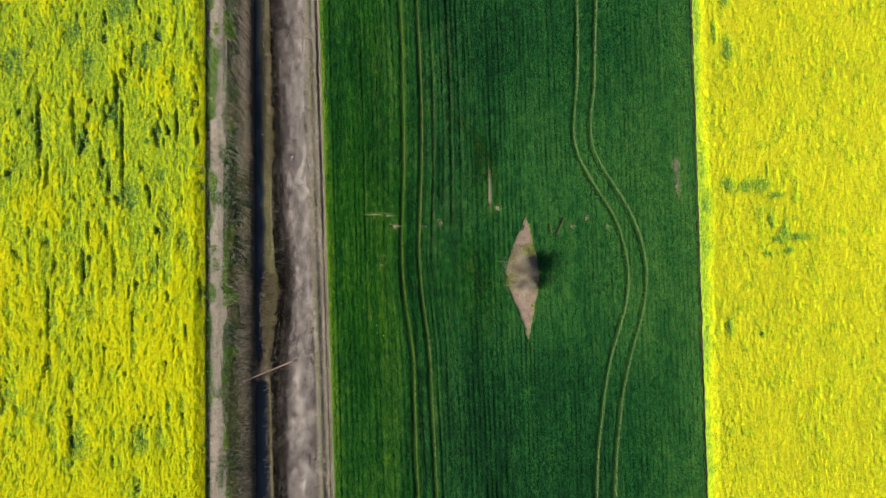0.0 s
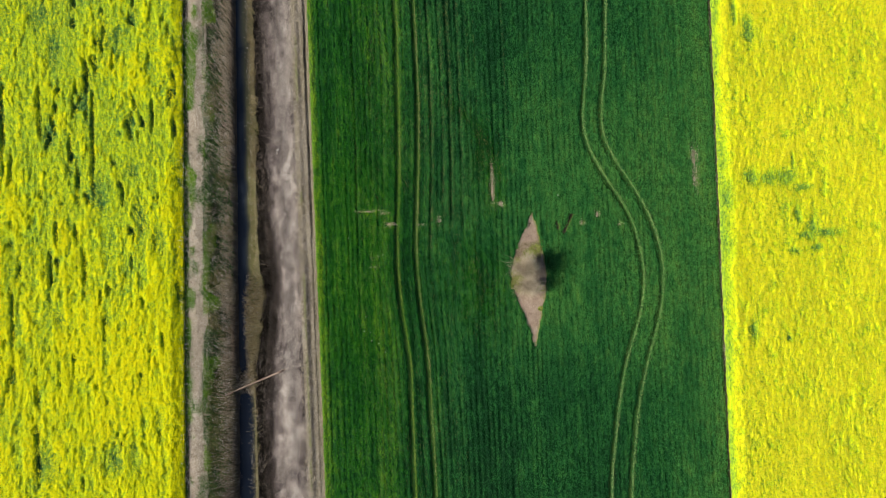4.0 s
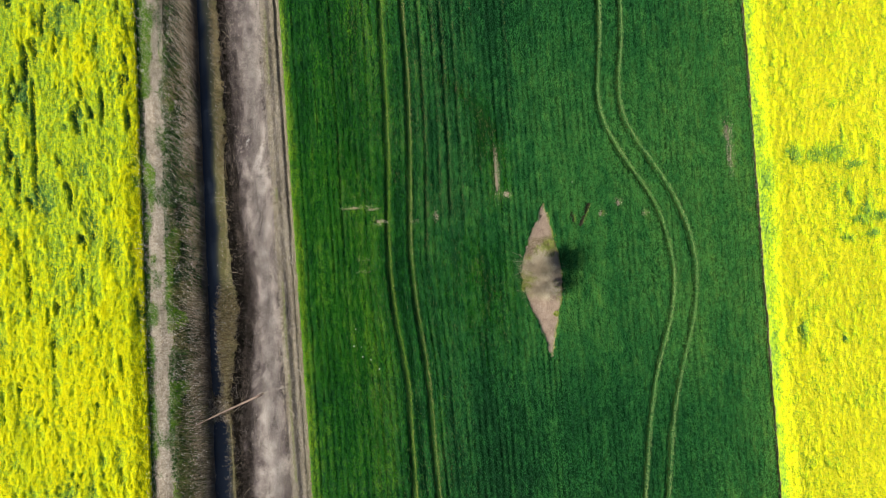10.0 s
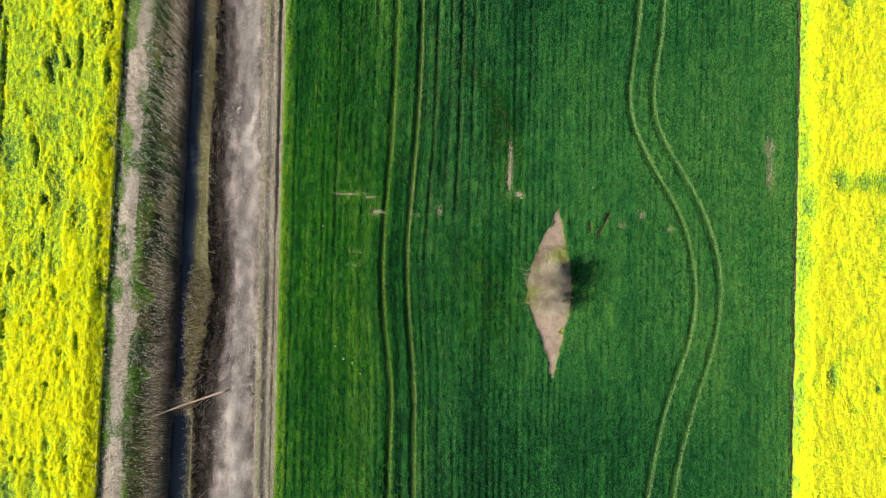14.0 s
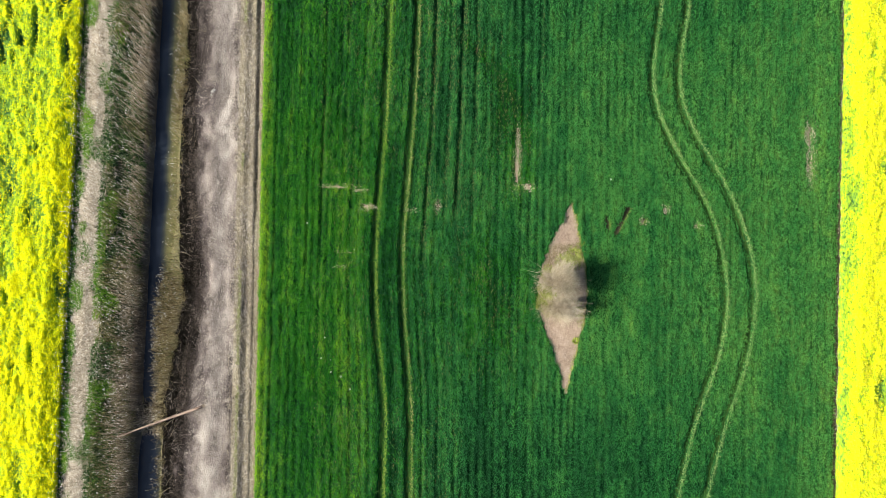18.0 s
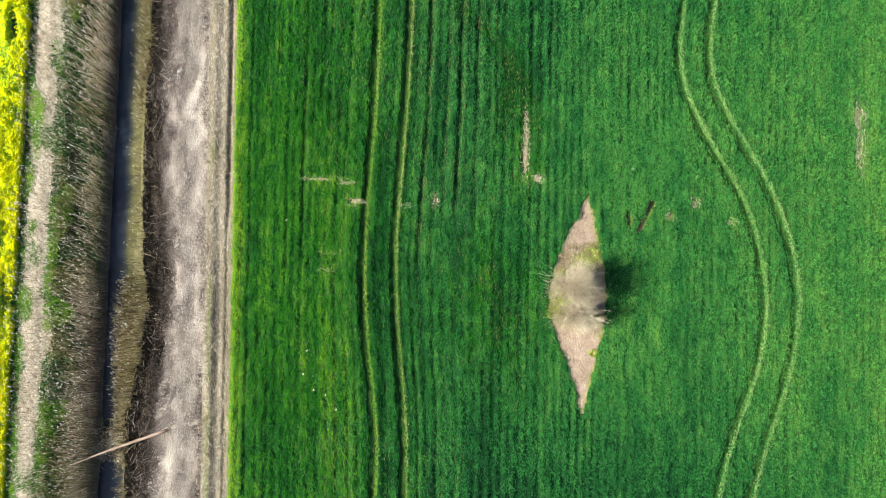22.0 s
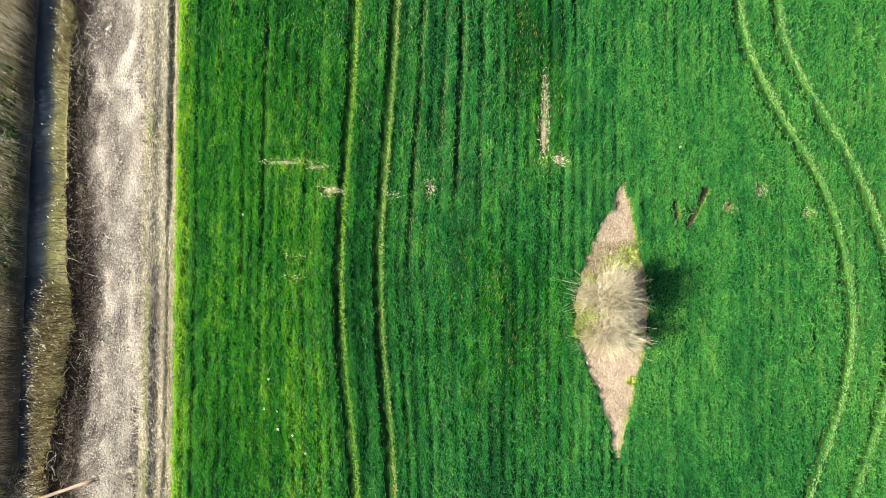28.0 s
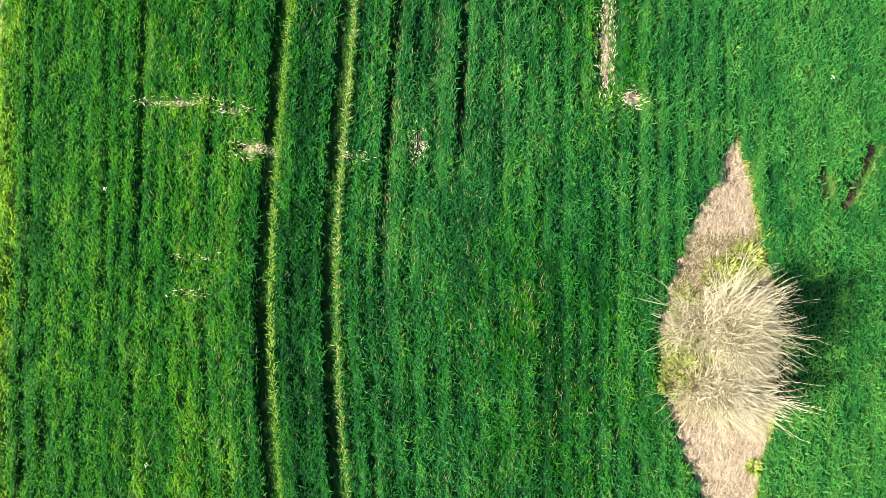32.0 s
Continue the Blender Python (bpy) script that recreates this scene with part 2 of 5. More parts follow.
    "withered": material("withered_blade", [(0, (0.05, 0.085, 0.02)), (0.5, (0.105, 0.135, 0.042)), (1, (0.21, 0.2, 0.085))], 0.6, rough=0.9, islands=0.9, gloss=0.05),
    "lime_twig": material("pale_green_stem", [(0, (0.22, 0.182, 0.11)), (0.5, (0.45, 0.38, 0.265)), (1, (0.68, 0.59, 0.44))], 1.5, rough=0.85, islands=0.9, translucent=0.1, gloss=0.1),
    "twig": material("dead_twig", [(0, (0.17, 0.138, 0.1)), (0.5, (0.44, 0.37, 0.285)), (1, (0.69, 0.6, 0.485))], 1.5, rough=0.85, islands=0.9, gloss=0.1),
    "wood": material("weathered_pole_wood", [(0, (0.15, 0.095, 0.075)), (0.5, (0.34, 0.24, 0.195)), (1, (0.54, 0.43, 0.36))], 2.0, (0.3, 3, 3), 0.85, bump=0.6, bump_size=30, gloss=0.1),
    "bank_straw": material("bank_straw", [(0, (0.24, 0.19, 0.145)), (0.5, (0.55, 0.465, 0.375)), (1, (0.82, 0.74, 0.63))], 0.6, (1, 0.3, 1), 0.9, islands=1.1, gloss=0.08),
    "pale_wood": material("splintered_wood", [(0, (0.2, 0.15, 0.1)), (1, (0.4, 0.32, 0.24))], 4.0, rough=0.9, bump=0.5, gloss=0.1),
    "stone": material("pale_stone", [(0, (0.25, 0.23, 0.21)), (1, (0.45, 0.42, 0.39))], 6.0, rough=0.9, bump=0.5),
    "petal": material("white_petal", [(0, (0.7, 0.75, 0.6)), (1, (0.85, 0.87, 0.8))], 5.0, rough=0.7, islands=0.4),
}
water = bpy.data.materials.new("ditch_water")
water.use_nodes = True
wb = water.node_tree.nodes["Principled BSDF"]
wsilt_shade = water.node_tree.nodes.new("ShaderNodeAttribute")
wsilt_shade.attribute_name = "tone"
# blue in the dark stop paints the sky's reflection on shaded water
wramp = ramp_node(water.node_tree.nodes, [(0.0, (0.022, 0.028, 0.043)), (0.5, (0.06, 0.062, 0.045)), (1.0, (0.15, 0.135, 0.055))])
water.node_tree.links.new(wsilt_shade.outputs["Fac"], wramp.inputs[0])
water.node_tree.links.new(wramp.outputs[0], wb.inputs["Base Color"])
wb.inputs["Roughness"].default_value = 0.05
wb.inputs["IOR"].default_value = 1.4
wnz = water.node_tree.nodes.new("ShaderNodeTexNoise")
wnz.inputs["Scale"].default_value = 6.0
wbp = water.node_tree.nodes.new("ShaderNodeBump")
wbp.inputs["Strength"].default_value, wbp.inputs["Distance"].default_value = 0.15, 0.02
water.node_tree.links.new(wnz.outputs[0], wbp.inputs["Height"])
water.node_tree.links.new(wbp.outputs[0], wb.inputs["Normal"])

# ---- tools for building ----
rng = np.random.default_rng(7)


def vnoise(x, y, seed=0):
    """Smooth noise of 0 to 1 over the plane, one lump to a unit."""
    x, y = np.asarray(x, float), np.asarray(y, float)
    xi, yi = np.floor(x).astype(np.int64), np.floor(y).astype(np.int64)
    fx, fy = x - xi, y - yi
    fx, fy = fx * fx * (3 - 2 * fx), fy * fy * (3 - 2 * fy)

    def h(a, b):
        k = (a * 374761393 + b * 668265263 + seed * 974634757) & 0xFFFFFFFF
        k = ((k ^ (k >> 13)) * 1274126177) & 0xFFFFFFFF
        return ((k ^ (k >> 16)) & 0xFFFF) / 65535.0

    return (h(xi, yi) * (1 - fx) + h(xi + 1, yi) * fx) * (1 - fy) + (h(xi, yi + 1) * (1 - fx) + h(xi + 1, yi + 1) * fx) * fy


def raw_mesh(name, verts, faces_of, mats, mat_index=None, tone=None, smooth=False):
    """A mesh from arrays. faces_of: a list of (n, k) index arrays."""
    me = bpy.data.meshes.new(name)
    me.vertices.add(len(verts))
    me.vertices.foreach_set("co", np.ascontiguousarray(verts, dtype=np.float32).ravel())
    loops = np.concatenate([f.ravel() for f in faces_of])
    sizes = np.concatenate([np.full(len(f), f.shape[1]) for f in faces_of])
    me.loops.add(len(loops))
    me.loops.foreach_set("vertex_index", loops.astype(np.int32))
    me.polygons.add(len(sizes))
    me.polygons.foreach_set("loop_start", np.concatenate([[0], np.cumsum(sizes)[:-1]]).astype(np.int32))
    for m in mats:
        me.materials.append(m)
    if mat_index is not None:
        me.polygons.foreach_set("material_index", np.asarray(mat_index, dtype=np.int32))
    me.polygons.foreach_set("use_smooth", np.full(len(sizes), smooth))
    if tone is not None:
        a = me.attributes.new("tone", "FLOAT", "POINT")
        a.data.foreach_set("value", np.asarray(tone, dtype=np.float32))
    me.update(calc_edges=True)
    return me


def grid_mesh(name, X, Y, Z, mats, col_mat=None, tone=None, smooth=True):
    """A sheet from 2-D arrays, rows along y."""
    r, c = X.shape
    i = np.arange(r * c).reshape(r, c)
    f = np.stack([i[:-1, :-1], i[:-1, 1:], i[1:, 1:], i[1:, :-1]], -1).reshape(-1, 4)
    mi = None if col_mat is None else np.tile(col_mat, r - 1)
    return raw_mesh(name, np.stack([X, Y, Z], -1).reshape(-1, 3), [f], mats, mi, None if tone is None else tone.ravel(), smooth)


def kites(name, base, ang, L, W, e0, e1, mat, tone=None, twist=0.0):
    """Bent leaves of two triangles: base points, heading, length, width, and the rise of the lower and upper half (radians)."""
    n = len(base)
    d = np.stack([np.cos(ang), np.sin(ang)], -1)
    p = np.stack([-np.sin(ang + twist), np.cos(ang + twist)], -1)
    v = np.zeros((n, 4, 3))
    v[:, 0] = base
    mid = base.copy()
    mid[:, :2] += d * (np.cos(e0) * L * 0.5)[:, None]
    mid[:, 2] += np.sin(e0) * L * 0.5
    v[:, 1] = mid
    v[:, 2] = mid
    v[:, 1, :2] += p * (W * 0.5)[:, None]
    v[:, 2, :2] -= p * (W * 0.5)[:, None]
    v[:, 3] = mid
    v[:, 3, :2] += d * (np.cos(e1) * L * 0.5)[:, None]
    v[:, 3, 2] += np.sin(e1) * L * 0.5
    k = (np.arange(n) * 4)[:, None]
    return raw_mesh(name, v.reshape(-1, 3), [np.concatenate([k + [0, 2, 1], k + [1, 2, 3]], 0)], [mat],
                    tone=None if tone is None else np.repeat(tone, 4))


def tubes(paths, radii, sides=4):
    """Verts and faces of tapered tubes. paths: (n, k, 3), radii: (n, k)."""
    n, k, _ = paths.shape
    d = np.gradient(paths, axis=1)
    d /= np.linalg.norm(d, axis=2, keepdims=True) + 1e-9
    a = np.cross(d, np.array([0.31, 0.17, 0.93]))
    a /= np.linalg.norm(a, axis=2, keepdims=True) + 1e-9
    b = np.cross(d, a)
    th = np.arange(sides) * 2 * math.pi / sides
    ring = a[:, :, None] * np.cos(th)[None, None, :, None] + b[:, :, None] * np.sin(th)[None, None, :, None]
    v = paths[:, :, None] + ring * radii[:, :, None, None]
    i = np.arange(n * k * sides).reshape(n, k, sides)
    j = np.roll(i, -1, axis=2)
    f = np.stack([i[:, :-1], j[:, :-1], j[:, 1:], i[:, 1:]], -1).reshape(-1, 4)
    caps = [np.concatenate([i[:, 0, ::-1], i[:, -1]], 0)]
    return v.reshape(-1, 3), [f] + caps


def part(name, me, parent, label=""):
    ob = new(name, me)
    ob.parent = parent
    return tagged(ob, label) if label else ob


def setting(name, me, label, category, kind="structure"):
    return tagged(new(name, me), label, category, kind=kind)


def scatter(x0, x1, y0, y1, density):
    n = int((x1 - x0) * (y1 - y0) * density)
    return rng.uniform(x0, x1, n), rng.uniform(y0, y1, n)


# ---- the plan ----
def line(ys, xs):
    return lambda y: np.interp(y, ys, xs)


wheat_w = lambda y: -12.66 - 0.005 * np.clip(y, -40, 40)
wheat_e = lambda y: 24.95 + 0.010 * np.clip(y, -40, 40)
canola_w = lambda y: -25.26 + 0.022 * np.clip(y, -40, 40)
canola_e = lambda y: 25.17 + 0.010 * np.clip(y, -40, 40)
water_w = lambda y: -20.72 + 0.020 * np.clip(y, -40, 40)
water_e = line([-30, -18.7, -13.5, -9, -6.4, -3, -1, 1, 3, 8, 11, 20, 40],
               [-19.6, -19.5, -19.4, -19.75, -19.85, -19.8, -19.3, -18.95, -18.85, -18.85, -18.85, -18.75, -18.75])
black_w = line([-40, -12.6, -10, -7.8, -5.6, -3.3, -1.1, 3.3, 7, 13, 40],
               [-19.0, -19.05, -19.3, -18.8, -18.4, -17.95, -18.2, -18.4, -18.45, -18.25, -18.2])
brink_e = line([-40, -18, -12.6, -10, -7.8, -5.6, -3.3, -1.1, 1, 3.3, 7, 9.3, 13, 20, 40],
               [-17.9, -17.8, -17.7, -17.56, -17.3, -16.9, -16.65, -16.6, -16.9, -17.25, -17.25, -17.42, -17.3, -17.5, -17.6])
HALF = 28.0                                   # the closely built stretch, north and south
FAR = 150.0                                   # fields beyond it


def section(y):
    """Breakpoints across the ditch and the track at y: x and z, west to east."""
    w = 0.024 * np.clip(y, -40, 40)
    plug = np.exp(-((y + 11.3) / 1.1) ** 2)
    sag = 0.25 * np.sin(y * 0.9) + 0.15 * np.sin(y * 2.3 + 1)
    we, be = water_e(y), brink_e(y) + 0.55 * (vnoise(y * 1.1, y * 0, 5) - 0.5) + 0.35 * (vnoise(y * 3.3, y * 0, 6) - 0.5)
    wav = 0.10 * (vnoise(y * 1.3, y * 0, 8) - 0.5) + 0.06 * (vnoise(y * 4, y * 0, 9) - 0.5)
    one = np.ones_like(w)
    south = np.clip((-1.2 - y) / 1.0, 0, 1) + 1.6 * np.exp(-((y + 0.7) / 0.45) ** 2)
    xs = [-25.9 + w, -25.2 + w, -24.8 + w, -24.0 + w, -23.1 + w + 0.2 * sag, -22.1 + w, -21.1 + w, water_w(y) + 0.2,
          (we + water_w(y) + 0.2) / 2, we, black_w(y) - 0.12, black_w(y) * 0.4 + be * 0.6, be + 0.1 + 0.12 * sag, be + 0.75,
          -15.8 - 0.006 * y, -14.9 - 0.006 * y, -14.25 - 0.006 * y, -13.8 - 0.006 * y, -13.45 - 0.006 * y, -13.1 - 0.006 * y + wav, -12.96 - 0.006 * y + wav,
          -12.8 - 0.005 * y, -12.6 - 0.005 * y]
    zs = [0.0, 0.0, 0.05, 0.2 + 0.1 * sag, 0.08, -0.28, -0.72, -1.25 + 0.25 * plug, -1.75 + 0.7 * plug, -1.25 + 0.25 * plug, -0.95, -0.5, -0.02,
          0.0, 0.05, -0.03, 0.02, 0.10 + 0.06 * sag + 0.05 * south, -0.06 * south, 0.12 + 0.06 * sag, 0.04 - 0.22 * np.clip((y - 0.5) / 4, 0, 1) + 0.06 * sag, 0.05, 0.0]
    return xs, [z * one for z in zs]


def ground_z(x, y):
    xs, zs = section(np.asarray(y, float))
    z = np.zeros_like(np.asarray(x, float))
    for k in range(len(xs) - 1):
        m = (x >= xs[k]) & (x < xs[k + 1])
        z = np.where(m, zs[k] + (zs[k + 1] - zs[k]) * (x - xs[k]) / (xs[k + 1] - xs[k]), z)
    return z


# ---- the ground: one sheet from horizon to horizon, with the ditch cut into it ----
fine_y = np.arange(-HALF, HALF + 0.01, 0.3)
far_y = np.array([40, 60, 90, 150, 400, 1500.0])
ys = np.concatenate([-far_y[::-1], fine_y, far_y])
SUB = [1, 2, 4, 4, 5, 5, 4, 3, 3, 3, 4, 4, 3, 4, 4, 4, 3, 3, 3, 3, 3, 3]
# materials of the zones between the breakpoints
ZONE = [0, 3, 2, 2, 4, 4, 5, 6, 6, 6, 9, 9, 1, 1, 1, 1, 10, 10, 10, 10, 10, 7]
xs, zs = section(ys)
cols_x, cols_z, cmat = [], [], []
for wx in (-1500.0, -400.0, -120.0, -60.0):
    cols_x.append(np.full_like(ys, wx)), cols_z.append(np.zeros_like(ys)), cmat.append(8 if wx < -100 else 0)
for k, s in enumerate(SUB):
    for q in range(s):
        cols_x.append(xs[k] + (xs[k + 1] - xs[k]) * q / s)
        cols_z.append(zs[k] + (zs[k + 1] - zs[k]) * q / s)
        cmat.append(ZONE[k])
cols_x.append(xs[-1]), cols_z.append(zs[-1]), cmat.append(0)
for wx in (0.0, 12.0, 26.0, 60.0, 120.0, 400.0, 1500.0):
    cols_x.append(np.full_like(ys, wx)), cols_z.append(np.zeros_like(ys)), cmat.append(8 if wx > 100 else 0)
GX, GZ = np.stack(cols_x, 1), np.stack(cols_z, 1)
GY = np.repeat(ys[:, None], GX.shape[1], 1)
strip = (GX > -25.1) & (GX < -12.75)
lumpy = (GX > water_e(GY) + 0.5) & (GX < brink_e(GY) + 0.1)
GZ = GZ + lumpy * 0.28 * (vnoise(GX * 3.1, GY * 2.7, 7) - 0.6)
GZ = GZ + strip * (0.07 * (vnoise(GX * 2.2, GY * 1.6, 3) - 0.5) + 0.06 * (vnoise(GX * 5, GY * 3, 4) - 0.5))
# how pale the dirt track is worn: dark by the ditch, pale where wheels run
GV = GX - np.interp(GY, [-12, 10], [-0.4, 0.25])
wear = np.interp(GV, [-17.4, -16.7, -16.0, -15.2, -14.6, -14.2], [0.1, 0.22, 0.45, 0.66, 0.55, 0.33])
wear = wear * np.interp((GX - brink_e(GY)) * np.interp(GY, [-6, -3], [2.0, 1.0]), [0.1, 0.35, 1.2], [0.15, 0.35, 1.0])
wear = wear + np.interp(GX - brink_e(GY), [0.1, 1.0], [0.3, 1.0]) * 0.55 * (vnoise(GX * 1.3, GY * 0.5, 14) - 0.5) + 0.55 * (vnoise(GX * 3, GY * 1.4, 15) - 0.5)
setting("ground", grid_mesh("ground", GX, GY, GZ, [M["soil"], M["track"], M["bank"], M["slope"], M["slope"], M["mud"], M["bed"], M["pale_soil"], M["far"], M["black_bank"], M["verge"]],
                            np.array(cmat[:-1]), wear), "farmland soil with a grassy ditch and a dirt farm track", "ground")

wy = np.concatenate([[-FAR, -60], np.arange(-HALF, HALF + 0.1, 0.5), [60, FAR]])
WX = np.stack([water_w(wy) - 0.1 + (water_e(wy) + 0.45 - water_w(wy)) * q for q in np.linspace(0, 1, 14)], 1)
WY = np.repeat(wy[:, None], 14, 1)
# silty shallows in the east; the darker west has shade put into its colour
silt_shade = np.clip((WX + 19.75 + 0.25 * (vnoise(WY * 0.8, WY * 0, 94) - 0.5)) / 0.45, 0, 1) * np.interp(WY, [-30, -14, -12, -3.5, -1.5, 10, 20], [0.8, 0.8, 0.2, 0.2, 1.0, 1.0, 0.6])
setting("water", grid_mesh("water", WX, WY, np.full(WX.shape, -1.2), [water], tone=silt_shade),
        "narrow still muddy water in the drainage ditch", "water")

# ---- wheat: a closed stand with wheel tracks, a bare diamond and thin spots ----
TRK_Y = [-26, -24.5, -20, -14.1, -10.7, -8.6, -6.1, -3.5, -1, 1.6, 4.2, 6.85, 9.5, 12.1, 14.8, 20.7, 26.6]
TRK_W1 = line(TRK_Y, [-4.05, -4.05, -4.14, -4.15, -4.09, -4.26, -4.61, -4.88, -5.0, -4.96, -4.82, -4.62, -4.51, -4.42, -4.38, -4.29, -4.35])
TRK_W2 = line(TRK_Y, [-2.15, -2.16, -2.25, -2.4, -2.42, -2.56, -2.82, -3.07, -3.21, -3.19, -3.02, -2.85, -2.68, -2.58, -2.5, -2.54, -2.65])
TRE_Y = [-25, -20.2, -14.3, -11.5, -9.8, -8, -6.3, -4.6, -2.9, -1.2, 0.6, 2.3, 4, 5.7, 7.4, 9.2, 10.9, 12.7, 14.4, 16.2, 20, 26]
TRK_E1 = line(TRE_Y, [13.73, 14.07, 14.95, 15.53, 15.99, 16.66, 17.25, 17.61, 17.84, 17.75, 17.47, 17.04, 16.34, 15.29, 14.24, 13.39, 12.85, 12.8, 12.99, 13.28, 13.53, 13.69])
TRK_E2 = line(TRE_Y, [15.58, 15.93, 16.78, 17.5, 17.96, 18.56, 19.09, 19.42, 19.61, 19.6, 19.31, 18.82, 18.12, 17.21, 16.17, 15.12, 14.58, 14.53, 14.72, 15.05, 15.25, 15.64])


def smooth_line(f):
    return lambda y: sum(f(np.asarray(y, float) + o) for o in (-1.0, -0.5, 0.0, 0.5, 1.0)) / 5


TRACKS = [smooth_line(f) for f in (TRK_W1, TRK_W2, TRK_E1, TRK_E2)]
GAP = [0.18, 0.18, 0.14, 0.14]                # half widths of the four wheel tracks
DIA_L = line([-8.75, -6.9, -5.14, -3.63, -1.85, -0.05, 0.72, 2.0, 3.85], [7.62, 7.05, 6.42, 5.95, 5.65, 6.1, 6.3, 6.98, 7.8])
DIA_R = line([-8.75, -6.38, -4.34, -2.31, -0.28, 1.0, 2.27, 3.85], [7.64, 8.2, 8.7, 9.0, 8.75, 8.45, 8.25, 7.82])
# thin or flattened spots: x, y, half width, half length, depth
SPOTS = [(-5.55, 3.18, 0.32, 0.16, 1.0), (-7.75, 4.5, 0.62, 0.08, 0.9), (-6.05, 4.28, 0.35, 0.08, 0.7), (-5.2, 3.2, 0.25, 0.1, 0.6), (4.22, 6.1, 0.12, 1.2, 0.85),
         (4.24, 7.6, 0.08, 0.9, 0.6), (4.92, 4.7, 0.22, 0.2, 1.0), (23.05, 8.4, 0.22, 0.7, 0.75), (23.1, 6.5, 0.2, 1.2, 0.45), (13.89, 3.35, 0.14, 0.22, 0.8),
         (-2.6, 3.05, 0.3, 0.08, 0.5), (-0.9, 3.4, 0.12, 0.4, 0.5), (-7.25, 0.2, 0.4, 0.05, 0.3), (-7.2, -0.75, 0.3, 0.06, 0.38), (12.41, 2.57, 0.14, 0.2, 0.7), (15.92, 2.35, 0.18, 0.12, 0.6)]
CUTS = [(10.72, 1.84, 11.48, 3.38, 0.15), (10.1, 2.68, 10.2, 2.05, 0.14), (12.3, 2.4, 12.52, 2.72, 0.1)]   # gashes: two ends, half width


def bare(x, y):
    """How far the stand is open at a place, 0 to 1."""
    b = np.zeros_like(x)
    wob = 0.10 * (vnoise(x * 3, y * 3, 11) - 0.5) + 0.07 * (vnoise(x * 9, y * 9, 13) - 0.5)
    for f, g in zip(TRACKS, GAP):
        d = np.abs(x - f(y) + 0.6 * g - 0.01 + 0.7 * wob)
        b = np.maximum(b, np.clip((g + 0.05 - d) / 0.08, 0, 1))
    inside = np.minimum(x - DIA_L(y), DIA_R(y) - x) + 2.0 * wob
    b = np.maximum(b, np.where((y > -8.8) & (y < 3.9), np.clip(inside / 0.12 + 0.5, 0, 1), 0))
    for sx, sy, rx, ry, dep in SPOTS:
        q = ((x - sx) / rx) ** 2 + ((y - sy) / ry) ** 2
        b = np.maximum(b, dep * np.clip(1.7 - q + 2.2 * (vnoise(x * 5, y * 5, 12) - 0.5), 0, 1))
    for ax, ay, bx, by, g in CUTS:
        ux, uy = bx - ax, by - ay
        k = np.clip(((x - ax) * ux + (y - ay) * uy) / (ux * ux + uy * uy), 0, 1)
        d = np.hypot(x - ax - k * ux, y - ay - k * uy) + wob
        b = np.maximum(b, np.clip((g + 0.05 - d) / 0.07, 0, 1))
    return b


def clumps(x, y):
    """Tussocky unevenness of the crop at a hand's and at a foot's width."""
    return np.clip(0.5 + 1.2 * (0.45 * vnoise(x * 13, y * 10, 49) + 0.4 * vnoise(x * 8, y * 6, 42) + 0.15 * vnoise(x * 3.3, y * 2.1, 43) - 0.5), 0, 1)


# single deep furrows: x, from y, to y, half width, depth
FURROWS = [(-2.06, 3, 70, 0.07, 0.55), (-1.42, -1, 70, 0.13, 0.9), (-0.37, 3, 70, 0.13, 0.85), (0.41, 3.5, 70, 0.14, 1.0), (1.35, 4, 70, 0.13, 0.85),
           (2.16, 5, 70, 0.08, 0.5), (2.85, 6, 70, 0.07, 0.35), (5.6, 9, 70, 0.08, 0.7), (-11.68, -70, 70, 0.08, 0.8), (-11.25, -2, 70, 0.06, 0.4), (-10.72, -1, 70, 0.10, 0.6),
           (-10.15, -3, 70, 0.08, 0.55), (-9.46, -1, 9, 0.09, 0.55), (-8.98, -1, 8, 0.06, 0.45), (-8.5, -1, 70, 0.12, 0.75), (-6.75, 5, 70, 0.08, 0.4), (-5.95, 5, 70, 0.09, 0.5),
           (-8.75, -70, -6, 0.07, 0.5), (-6.5, -70, -7, 0.07, 0.5), (-3.55, -70, -2, 0.10, 0.7), (-1.75, -70, -4, 0.08, 0.45), (-0.4, -70, -9, 0.08, 0.4), (0.45, -70, -9, 0.08, 0.4),
           (5.2, -13.6, -10.6, 0.06, 0.8), (-10.4, -70, -7, 0.06, 0.3), (-7.6, -70, -9, 0.06, 0.3), (7.3, 10, 70, 0.06, 0.3), (3.0, -70, -12, 0.07, 0.35)]


def straightened(x, y):
    """x with the bend of the western wheel tracks taken out."""
    return x - (TRACKS[1](y) + 2.62) * np.exp(-((x + 3.6) / 4.0) ** 2) + 0.10 * (vnoise(y * 0.35, x * 0.2, 20) - 0.5)


def furrows(x, y):
    """How deep a furrow lies at a place, 0 to 1."""
    xr, out = straightened(x, y) + 0.06 * (vnoise(x * 2, y * 1.6, 21) - 0.5), np.zeros_like(x)
    for k, (fx, a, b, half, depth) in enumerate(FURROWS):
        along = np.clip(np.minimum(y - a, b - y) / 3.0 + 0.4, 0, 1) * (0.55 + 0.6 * vnoise(y * 0.5, y * 0, 200 + k))
        out = np.maximum(out, depth * (0.62 if fx < -5 else 0.95) * along * np.clip(1.45 - np.abs(xr - fx) / half, 0, 1))
    return np.clip(out, 0, 1)


def rows_of(x, y):
    """The drill rows: 0 in a furrow, 1 on a row. Plain in the west, faint in the east."""
    xr = straightened(x, y)
